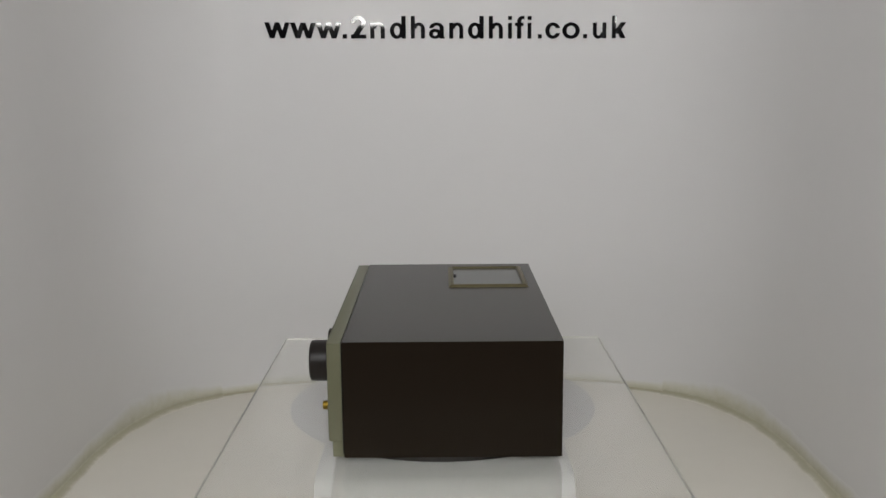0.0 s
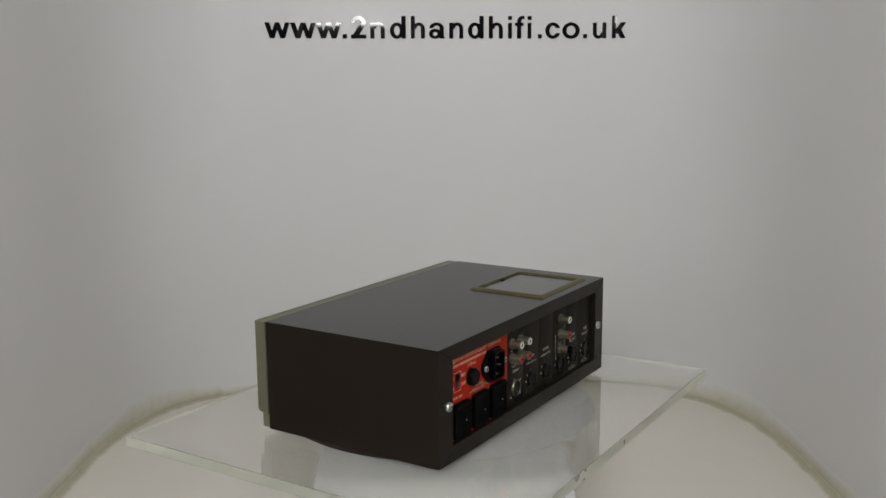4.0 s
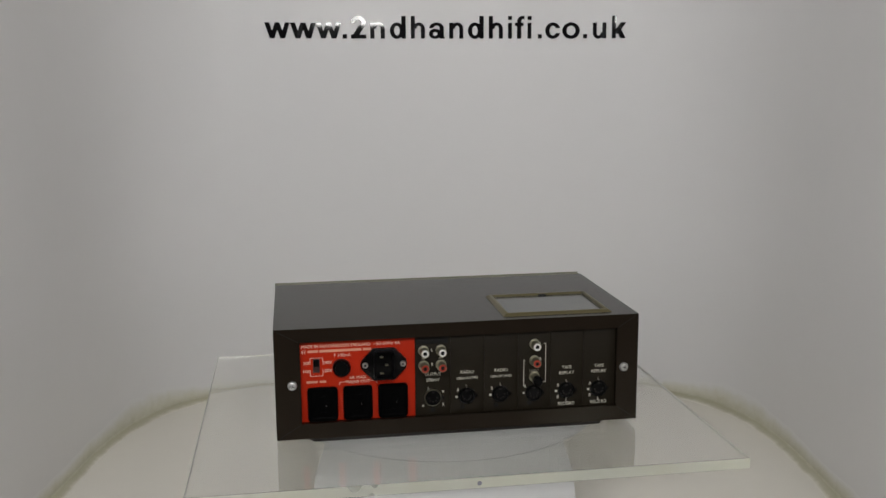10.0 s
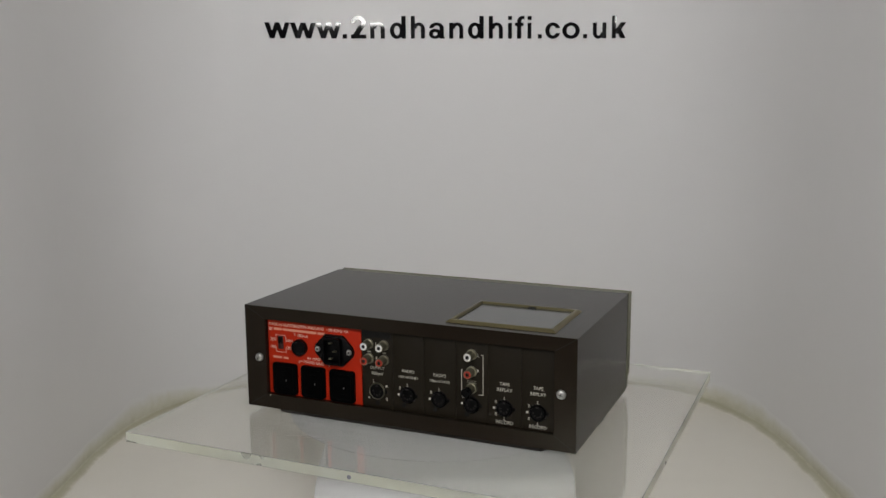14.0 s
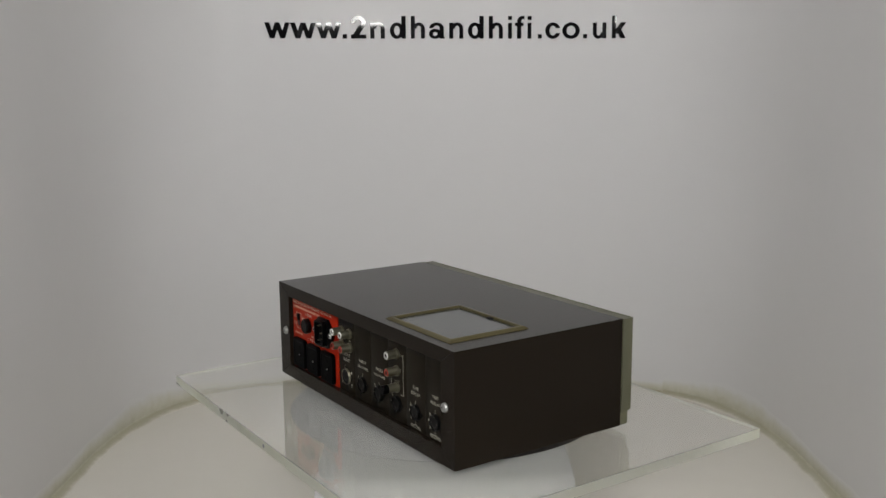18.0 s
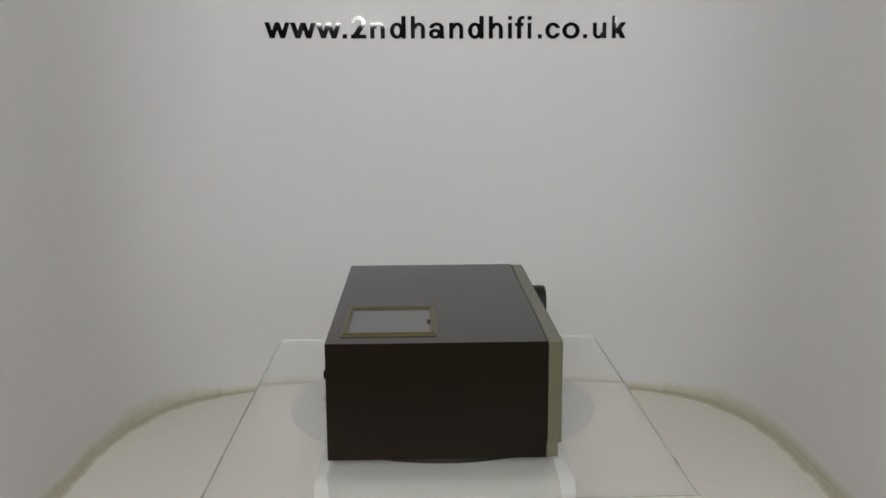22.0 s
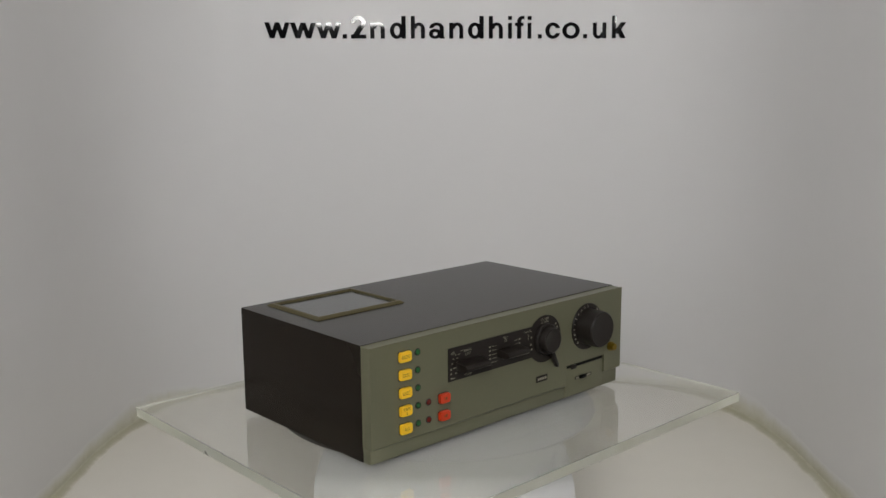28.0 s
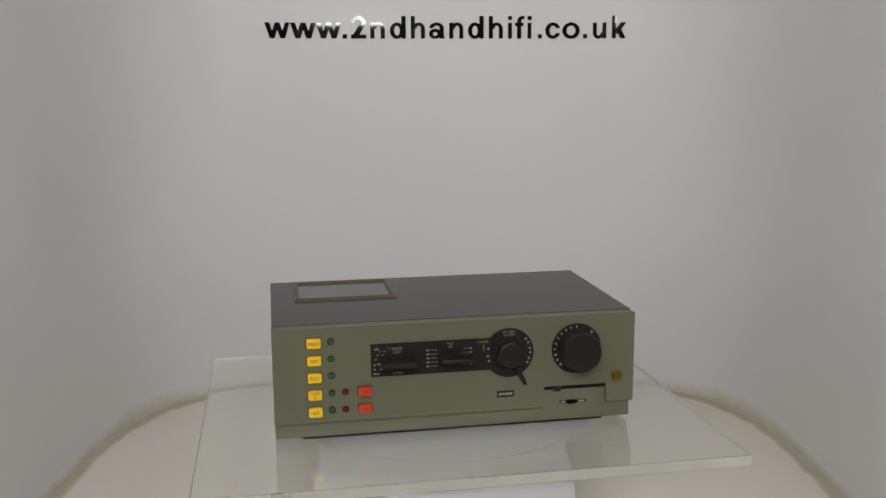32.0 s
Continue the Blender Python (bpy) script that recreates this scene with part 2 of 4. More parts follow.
def curved_wall():
    bm = bmesh.new()
    inner, outer = wall_plan(n=320), wall_plan(0.006, n=320)
    cols = []
    for (xi, yi), (xo, yo) in zip(inner, outer):
        cols.append([bm.verts.new(c) for c in ((xi, yi, 0.0), (xi, yi, 0.94), (xo, yo, 0.94), (xo, yo, 0.0))])
    for a, b in zip(cols, cols[1:]):
        for i in range(4):
            bm.faces.new((a[i], b[i], b[(i + 1) % 4], a[(i + 1) % 4]))
    bm.faces.new(cols[0])
    bm.faces.new(cols[-1])
    return tagged(to_object("wall_curved", bm, WHITE, True), "glossy white curved backdrop wall of the photo booth",
                  "wall", kind="structure")


def seal_bead():
    """The yellowed bead of sealant where the wall meets the floor; it is uneven along its length."""
    bm = bmesh.new()
    pts = wall_plan(n=320)
    dense = []
    for (xa, ya), (xb, yb) in zip(pts, pts[1:]):
        k = max(1, int(math.hypot(xb - xa, yb - ya) / 0.01))
        dense += [(xa + (xb - xa) * i / k, ya + (yb - ya) * i / k) for i in range(k)]
    rows = []
    for i, (x, y) in enumerate(dense):
        xa, ya = dense[max(0, i - 1)]
        xb, yb = dense[min(len(dense) - 1, i + 1)]
        t = Vector((xb - xa, yb - ya)).normalized()
        nx, ny = -t.y, t.x
        w = 0.0104 + 0.0032 * noise.noise((x * 9, y * 9, 0)) + 0.0016 * noise.noise((x * 40, y * 40, 3))
        if y > 0.35:
            w *= 0.60
        # smeared further up the wall round the corners
        bend = math.exp(-((abs(x) - 0.365) / 0.05) ** 2) * math.exp(-((y - 0.24) / 0.10) ** 2)
        h = w * 1.1 + 0.004 + bend * (0.010 + 0.006 * noise.noise((x * 30, y * 30, 7)))
        rows.append([(bm.verts.new((x + nx * d, y + ny * d, z)), u) for d, z, u in
                     ((0.00015, w * 0.5 + h, 0.0), (0.0003, w * 0.5 + h * 0.5, 0.25), (w * 0.12, w * 0.50, 0.48), (w * 0.30, w * 0.40, 0.62),
                      (w * 0.62, w * 0.25, 0.74), (w * 0.95, w * 0.08, 0.90), (w * 1.15, 0.0001, 1.0))])
    uv = bm.loops.layers.uv.new("across")
    for k, (a, b) in enumerate(zip(rows, rows[1:])):
        for i in range(6):
            f = bm.faces.new((a[i][0], b[i][0], b[i + 1][0], a[i + 1][0]))
            for lp, u in zip(f.loops, (a[i][1], b[i][1], b[i + 1][1], a[i + 1][1])):
                lp[uv].uv = (u, k * 0.1)
    return tagged(to_object("trim", bm, SEAL, True), "yellowed bead of sealant along the foot of the wall", "sealant",
                  kind="structure")


def plain(name, x0, x1, y0, y1, z0, z1, material, label, category):
    return tagged(to_object(name, box(x0, x1, y0, y1, z0, z1), material), label, category, kind="structure")


curved_wall()
seal_bead()
plain("floor", -0.43, 0.43, -0.58, 0.42, -0.012, 0.0, WHITE_FLOOR, "smooth white board floor of the booth", "floor")
plain("floor_room", -1.6, 1.6, -2.4, 0.9, -0.05, -0.013, DARK, "plain dark floor of the room", "floor")
plain("ceiling", -0.41, 0.41, -0.42, 0.40, 0.941, 0.953, WHITE, "white board ceiling of the booth", "ceiling")
plain("wall_south", -1.6, 1.6, -2.44, -2.4, -0.013, 1.9, ROOM, "plain dim painted wall of the room", "wall")
plain("wall_north", -1.6, 1.6, 0.9, 0.94, -0.013, 1.9, ROOM, "plain dim painted wall of the room", "wall")
plain("wall_east", 1.6, 1.64, -2.44, 0.94, -0.013, 1.9, ROOM, "plain dim painted wall of the room", "wall")
plain("wall_west", -1.64, -1.6, -2.44, 0.94, -0.013, 1.9, ROOM, "plain dim painted wall of the room", "wall")
plain("ceiling_room", -1.64, 1.64, -2.44, 0.94, 1.9, 1.94, ROOM, "plain dim ceiling of the room", "ceiling")


# assumed fixture out of view, added to carry the overhead light
def added_light_panel():
    lamp = empty("added_light_panel")
    lamp.location = (0, PANEL_Y, PANEL_Z)
    part("housing", box(-0.10, 0.10, -0.10, 0.10, -0.008, 0.041, 0.004), LAMP_BODY, lamp)
    part("diffuser", box(-0.085, 0.085, -0.085, 0.085, -0.020, -0.009, 0.002), GLOW, lamp)
    return tagged(lamp, "unseen white light panel added under the booth ceiling", "light panel")


# stands are added out of view so that the lamps rest on something
def upright(x, y, top):
    stand = to_object("lamp_stand", turned([(0.012, 0.0), (0.012, top)], 24), LAMP_BODY, True)
    stand.location = (x, y, -0.013)
    tagged(stand, "unseen slim grey upright stand added under a lamp", "lamp stand", "lamp stands")


def camera_light():
    lamp = empty("photo_lamp")
    lamp.matrix_basis = SPOT_POSE
    part("housing", box(-0.030, 0.030, -0.030, 0.030, 0.006, 0.04, 0.005), LAMP_BODY, lamp)
    part("diffuser", box(-0.018, 0.018, -0.018, 0.018, 0.001, 0.0055, 0.001), GLOW_CAM, lamp)
    upright(SPOT.x, SPOT.y - 0.03, 0.555)
    return tagged(lamp, "small white rectangular photo lamp on a stand", "lamp")


def softbox(m, w, h, label, group):
    lamp = empty("softbox")
    lamp.matrix_basis = m
    part("housing", box(-w - 0.01, w + 0.01, -h - 0.01, h + 0.01, 0.006, 0.09, 0.008), INNER, lamp)
    part("diffuser", box(-w, w, -h, h, 0.001, 0.0055, 0.001), GLOW_SOFT, lamp)
    back = m @ Vector((0, 0, 0.10))
    upright(back.x, back.y, back.z)
    return tagged(lamp, label, "softbox", group)


# the wide softbox is assumed, put above the camera as main light
softbox(SOFT_POSE, 0.35, 0.18, "unseen wide softbox with a white diffuser, added as main light", "")
for m in STRIP_POSES:
    softbox(m, 0.025, 0.28, "narrow tall strip softbox on a stand", "strip softboxes beside the camera")
added_light_panel()
camera_light()


# ---------------------------------------------------------------- the web address on the wall
def bar(x0, y0, x1, y1):
    return lambda x, y: max(x0 - x, x - x1, y0 - y, y - y1)


def slant(x0, y0, x1, y1, half):
    """A slanted stroke, cut level at both ends."""
    lo, hi = min(y0, y1), max(y0, y1)
    return lambda x, y: max(abs(x - (x0 + (x1 - x0) * (y - y0) / (y1 - y0))) - half, lo - y, y - hi)


def oval(cx, cy, rx, ry):
    return lambda x, y: (math.hypot((x - cx) / rx, (y - cy) / ry) - 1) * min(rx, ry)


def loop(cx, cy, rx, ry, ix, iy, *cuts):
    """A ring between two ovals, kept where every cut is negative."""
    a, b = oval(cx, cy, rx, ry), oval(cx, cy, ix, iy)
    return lambda x, y: max([a(x, y), -b(x, y)] + [c(x, y) for c in cuts])


# bold sans letters as strokes: width, strokes; the small letters are 28 high, the tall ones 40
S = 7.6
GLYPHS = {
    "w": (45, [slant(4.3, 28, 13.2, 0, 4.3), slant(13.2, 0, 22.5, 28, 4.2), slant(22.5, 28, 31.8, 0, 4.2), slant(31.8, 0, 40.7, 28, 4.3)]),
    ".": (7.6, [bar(0, 0, 7.6, 7.6)]),
    "2": (27, [loop(13.3, 28.3, 13.3, 11.9, 5.6, 5.6, lambda x, y: 27.2 - y if x < 13.3 else 21 - y),
               slant(7.5, 4, 20.6, 24.5, 5.6), bar(0, 0, 27, 7.2)]),
    "n": (26, [bar(0, 0, S, 28), bar(26 - S, 0, 26, 18), loop(14.6, 17.4, 11.4, 11.2, 4.0, 5.4, lambda x, y: 17.3 - y, lambda x, y: 5 - x)]),
    "h": (26, [bar(0, 0, S, 40), bar(26 - S, 0, 26, 18), loop(14.6, 17.4, 11.4, 11.2, 4.0, 5.4, lambda x, y: 17.3 - y, lambda x, y: 5 - x)]),
    "u": (26, [bar(26 - S, 0, 26, 28), bar(0, 10, S, 28), loop(11.4, 10.6, 11.4, 11.2, 4.0, 5.4, lambda x, y: y - 10.7, lambda x, y: x - 21)]),
    "d": (28, [bar(28 - S, 0, 28, 40), loop(12.4, 14, 12.4, 14.6, 4.9, 8.6, lambda x, y: x - 23)]),
    "a": (28, [bar(26.4 - S, 0, 26.4, 19), bar(24, 0, 28, 3), loop(13.6, 18.6, 12.8, 10, 5.4, 4.3, lambda x, y: 18.5 - y),
               loop(11, 8.4, 11, 9.0, 4.0, 3.2)]),
    "i": (7, [bar(0, 0, 7, 28), bar(0, 33, 7, 40)]),
    "f": (17, [bar(4, 0, 4 + S, 31), bar(0, 22.4, 15.5, 28), loop(14.4, 30.4, 10.4, 10.0, 2.8, 4.2, lambda x, y: 30.3 - y, lambda x, y: x - 17)]),
    "c": (26, [loop(13.5, 14, 13.5, 14.6, 5.9, 8.6, lambda x, y: min(x - 14.5, 4.3 - abs(y - 14)))]),
    "o": (31, [loop(15.5, 14, 15.5, 14.6, 7.8, 8.6)]),
    "k": (26, [bar(0, 0, S, 40), slant(6.5, 8, 20.8, 28, 5.2), slant(11.2, 17.5, 20.8, 0, 5.0)]),
}


def stroke_letter(ch, step=0.55):
    """A flat letter, filled cell by cell up to the edge of its strokes, in a box 0..1 wide and 0..1 for 40 high."""
    width, strokes = GLYPHS[ch]

    def inside(x, y):
        return min(f(x, y) for f in strokes)
    bm = bmesh.new()
    nx, ny = int(width / step) + 4, int(42 / step) + 4
    at = {}
    for i in range(nx + 1):
        for j in range(ny + 1):
            x, y = (i - 2) * step + 0.013, (j - 2) * step + 0.017
            at[i, j] = (x, y, inside(x, y))
    made = {}

    def vert(key, x, y):
        if key not in made:
            made[key] = bm.verts.new((x / width, y / 40, 0))
        return made[key]
    for i in range(nx):
        for j in range(ny):
            ring = ((i, j), (i + 1, j), (i + 1, j + 1), (i, j + 1))
            poly = []
            for k in range(4):
                p, q = ring[k], ring[(k + 1) % 4]
                (xa, ya, a), (xb, yb, b) = at[p], at[q]
                if a < 0:
                    poly.append(vert(p, xa, ya))
                if (a < 0) != (b < 0):
                    t = a / (a - b)
                    poly.append(vert(tuple(sorted((p, q))), xa + (xb - xa) * t, ya + (yb - ya) * t))
            if len(poly) > 2:
                bm.faces.new(poly)
    return bm


def wall_lettering():
    """Glossy black letters stuck on the curved wall, each one a part: its character and where it begins and ends along the wall."""
    sign = empty("wall_lettering")
    row = (("w", -0.2268, -0.1948), ("w", -0.1945, -0.1612), ("w", -0.1615, -0.1286), (".", -0.1271, -0.1212),
           ("2", -0.1161, -0.0962), ("n", -0.0911, -0.0719), ("d", -0.0653, -0.0446), ("h", -0.0380, -0.0196),
           ("a", -0.0144, 0.0063), ("n", 0.0122, 0.0306), ("d", 0.0365, 0.0572), ("h", 0.0638, 0.0822),
           ("i", 0.0889, 0.0940), ("f", 0.0977, 0.1102), ("i", 0.1143, 0.1194), (".", 0.1279, 0.1330),
           ("c", 0.1374, 0.1564), ("o", 0.1594, 0.1819), (".", 0.1862, 0.1913), ("u", 0.1985, 0.2157), ("k", 0.2227, 0.2403))
    for ch, xa, xb in row:
        bm = stroke_letter(ch)
        res = bmesh.ops.extrude_face_region(bm, geom=list(bm.faces))
        back = {v for v in res["geom"] if isinstance(v, bmesh.types.BMVert)}
        for v in bm.verts:
            x = xa + v.co.x * (xb - xa)
            z = BASE + 0.3531 - 0.0071 * x + v.co.y * 0.0287
            v.co = Vector((x, wall_y(x) - (0.0002 if v in back else 0.0007), z))
        part("letter", bm, VINYL, sign, smooth=False)
    return tagged(sign, "row of glossy black stick-on letters on the white wall", "lettering")


wall_lettering()


# ---------------------------------------------------------------- the turntable
TOP = BASE - 0.0063      # upper face of the clear sheet
SHEET = 0.0095


def pedestal():
    """A square block with a bowed front, rolled over at its upper front edge."""
    top, r = TOP - SHEET - 0.0007, 0.017
    side = [(0.150, 0.0), (0.150, top - 0.0015), (0.1485, top)]
    side += [(-0.193 + r * (1 - math.sin(radians(9 * k))), top - r * (1 - math.cos(radians(9 * k)))) for k in range(11)]
    side.append((-0.193, 0.0))
    bm = bmesh.new()
    cols = []
    for k in range(17):
        u = -1 + k / 8
        bow = 0.008 * u * u
        cols.append([bm.verts.new((0.0012 + 0.1042 * u, y + (bow if y < 0 else 0.0), z)) for y, z in side])
    n = len(side)
    for a, b in zip(cols, cols[1:]):
        for k in range(n):
            bm.faces.new((a[k], b[k], b[(k + 1) % n], a[(k + 1) % n]))
    bm.faces.new(cols[0])
    bm.faces.new(cols[-1])
    return tagged(to_object("pedestal", bm, PED, True), "white square pedestal of the turntable on the booth floor", "pedestal")


def platter():
    h = 0.0006
    bm = turned([(0.1472, -h), (0.1475, -0.0001)])
    ob = to_object("platter", bm, PLATTER, True)
    return tagged(ob, "round light grey turntable platter under the clear sheet", "turntable")


def clear_sheet():
    ob = empty("acrylic_sheet")
    bm = box(-0.228, 0.228, -0.189, 0.189, -SHEET, 0.0, 0.0003, seg=1)
    bm.normal_update()
    for f in bm.faces:
        f.material_index = 1 if abs(f.normal.z) < 0.2 else 0
    part("sheet", bm, [ACRYLIC, EDGE], ob, smooth=False).visible_shadow = False
    part("chip", lathe([(0.0019, 0.0), (0.0014, 0.0002), (0.0, 0.0003)], 0.0, -0.0052, 1, 0.189, 14), SCREW_GREY, ob, "small grey chip in the edge")
    return tagged(ob, "thick clear acrylic sheet with sawn edges lying on the turntable", "acrylic sheet")


pedestal()
PLATTER_OB = platter()
SHEET_OB = clear_sheet()


# ---------------------------------------------------------------- the preamplifier
OFF = -0.0016
L, R_ = -0.1605, 0.1605
YF, YC, YB, HI = -0.0929, -0.0816, 0.0974, 0.0968
LOW = -0.0009            # lower edge of the cover
PANEL = 0.0924


def cover(unit):
    """Folded brown cover: top, sides, bottom and the rim round the back."""
    ox0, ox1, oz0, oz1 = -0.1412, 0.1390, 0.0124, 0.0846
    bm = bmesh.new()
    f = [bm.verts.new((x, YC + 0.0009, z)) for x, z in ((L, LOW), (R_, LOW), (R_, HI), (L, HI))]
    b = [bm.verts.new((x, YB, z)) for x, z in ((L, LOW), (R_, LOW), (R_, HI), (L, HI))]
    o = [bm.verts.new((x, YB, z)) for x, z in ((ox0, oz0), (ox1, oz0), (ox1, oz1), (ox0, oz1))]
    i = [bm.verts.new((x, PANEL - 0.0006, z)) for x, z in ((ox0, oz0), (ox1, oz0), (ox1, oz1), (ox0, oz1))]
    bm.faces.new(f)
    bm.faces.new(i)
    for k in range(4):
        j = (k + 1) % 4
        bm.faces.new((f[k], f[j], b[j], b[k]))
        bm.faces.new((b[k], b[j], o[j], o[k]))
        bm.faces.new((o[k], o[j], i[j], i[k]))
    sharp = [e for e in bm.edges if len(e.link_faces) == 2 and e.calc_face_angle(0) > 0.5
             and not all(abs(v.co.y - (PANEL - 0.0006)) < 1e-5 for v in e.verts)]
    bmesh.ops.bevel(bm, geom=sharp, offset=0.0014, segments=4, profile=0.5, affect="EDGES")
    ob = part("cover", bm, CASE, unit, "dark brown enamelled metal cover", smooth=False)
    for p in ob.data.polygons:          # only the rounded edges are shaded smooth
        c = p.center
        rim = -0.150 < c.x < 0.150 and 0.008 < c.z < 0.090
        p.use_smooth = p.area < 0.0006 and not rim
    # mitred corners of the rim
    for (xa, za), (xb, zb) in (((L, LOW), (ox0, oz0)), ((R_, LOW), (ox1, oz0)), ((R_, HI), (ox1, oz1)), ((L, HI), (ox0, oz1))):
        d = Vector((xb - xa, zb - za)).normalized()
        nx, nz = -d.y * 0.0003, d.x * 0.0003
        q = bmesh.new()
        p0, p1 = Vector((xa, za)) + d * 0.0016, Vector((xb, zb)) - d * 0.0012
        q.faces.new([q.verts.new(c) for c in ((p0.x - nx, YB + 0.0001, p0.y - nz), (p1.x - nx, YB + 0.0001, p1.y - nz),
                                             (p1.x + nx, YB + 0.0001, p1.y + nz), (p0.x + nx, YB + 0.0001, p0.y + nz))])
        part("mitre_joint", q, INNER, ob, smooth=False)
    return ob


def base_plinth(unit):
    """Low dark base: round at the ends, straight along front and back."""
    r = 0.1588
    ring = []
    for s, ya, yb in ((1, -0.0815, 0.0925), (-1, -0.0925, 0.0815)):
        aa, ab = math.asin(ya / r), math.asin(yb / r)
        for k in range(25):
            a = aa + (ab - aa) * k / 24
            ring.append((s * r * math.cos(a), s * r * math.sin(a)))
    bm = bmesh.new()
    lo = [bm.verts.new((x * 0.996, y * 0.99, -0.006)) for x, y in ring]
    hi = [bm.verts.new((x, y, LOW - 0.0002)) for x, y in ring]
    bm.faces.new(lo)
    bm.faces.new(hi)
    n = len(ring)
    for k in range(n):
        bm.faces.new((lo[k], lo[(k + 1) % n], hi[(k + 1) % n], hi[k]))
    part("base", bm, KNOB, unit, "low dark base with rounded ends")


def window_frame(unit):
    holder = part("label_frame", bmesh_ring(-0.1390, -0.0398, 0.0068, 0.0872, 0.0056, HI - 0.0002, HI + 0.0022), FRAME, unit,
                  "raised olive brown frame on the cover")
    part("insert", box(-0.1345, -0.0443, 0.0113, 0.0827, HI - 0.0002, HI + 0.0003), PANE, holder, "glossy grey insert")
    part("mark", box(-0.0972, -0.0905, 0.0118, 0.0152, HI + 0.0003, HI + 0.0015, 0.0003), INNER, holder, "small black catch")


def bmesh_ring(x0, x1, y0, y1, w, z0, z1):
    """A picture-frame moulding: slopes up from outside to a flat crest and drops steeply inside."""
    bm = bmesh.new()
    rows = []
    for d, z in ((0.0, z0), (0.0002, z0 + 0.0007), (w * 0.45, z1 - 0.0002), (w * 0.55, z1), (w * 0.90, z1), (w * 0.97, z1 - 0.0003), (w, z0)):
        rows.append([bm.verts.new((x, y, z)) for x, y in ((x0 + d, y0 + d), (x1 - d, y0 + d), (x1 - d, y1 - d), (x0 + d, y1 - d))])
    for a, b in zip(rows, rows[1:] + rows[:1]):
        for k in range(4):
            bm.faces.new((a[k], a[(k + 1) % 4], b[(k + 1) % 4], b[k]))
    return bm


def front_panel(unit):
    zb = 0.0112
    out = [(L, zb), (0.0770, zb), (0.0770, 0.0322), (0.1356, 0.0322), (0.1356, 0.0132), (R_, 0.0132), (R_, HI - 0.0007), (L, HI - 0.0007)]
    bm = plate(out, YF, YC)
    low = [e for e in bm.edges if all(v.co.y < YF + 1e-5 and v.co.z < 0.0135 for v in e.verts)]
    bmesh.ops.bevel(bm, geom=low, offset=0.0020, segments=4, profile=0.5, affect="EDGES")
    sharp = [e for e in bm.edges if len(e.link_faces) == 2 and e.calc_face_angle(0) > 1.0]
    bmesh.ops.bevel(bm, geom=sharp, offset=0.0005, segments=2, profile=0.5, affect="EDGES")
    face = part("front_panel", bm, FRONT, unit, "olive grey painted front panel")
    part("lower_lip", box(L + 0.0004, R_ - 0.0020, YF + 0.0026, YC + 0.0008, LOW, 0.0130, 0.0008), FRONT, unit)
    # black filler slab; it paints the shade in the gap before the cover
    part("gap_shade", box(L + 0.0012, R_ - 0.0012, YC - 0.0001, YC + 0.0010, 0.002, HI - 0.0022), INNER, unit)
    # pull-down flap in its niche; a solid black strip paints the dark slot over it
    flap = part("flap", box(0.0776, 0.1350, YF + 0.0018, YF + 0.0060, -0.0002, 0.0276, 0.0003), FRONT, unit)
    part("slot", box(0.0774, 0.1352, YF + 0.0024, YF + 0.0075, 0.0277, 0.0321), INNER, unit)
    part("catch", box(0.0860, 0.0935, YF + 0.0008, YF + 0.0036, 0.0262, 0.0300, 0.0004), KNOB, flap)
    part("slider_slot", box(0.0926, 0.1169, YF + 0.0015, YF + 0.0020, 0.0147, 0.0173), INNER, flap)
    bars([(0.0937, 0.0978, 0.0152, 0.0168), (0.1096, 0.1158, 0.0152, 0.0168)], YF + 0.0015, -1, PRINT_DIM, flap)
    part("slider_tab", box(0.0990, 0.1075, YF - 0.0005, YF + 0.0026, 0.0143, 0.0177, 0.0006), BLACK, flap)
    return face


def badge(unit):
    b = part("badge", plate(rounded(0.0340, 0.0495, 0.0247, 0.0307, 0.0003), YF - 0.0003, YF + 0.0002), SCALE, unit,
             "small black maker's badge")
    bars([(xa, xa + 0.0026, 0.0265, 0.0289) for xa in (0.0358, 0.0390, 0.0422, 0.0454)], YF - 0.0003, -1, PRINT_DIM, b)


def bezel(lamp, x, z):
    """Black ring round an indicator."""
    part("bezel", lathe([(0.0031, -0.0002), (0.0031, 0.0003), (0.0029, 0.0006), (0.0024, 0.0006), (0.0023, 0.0001)], x, z, -1, YF, 24),
         SCALE, lamp)


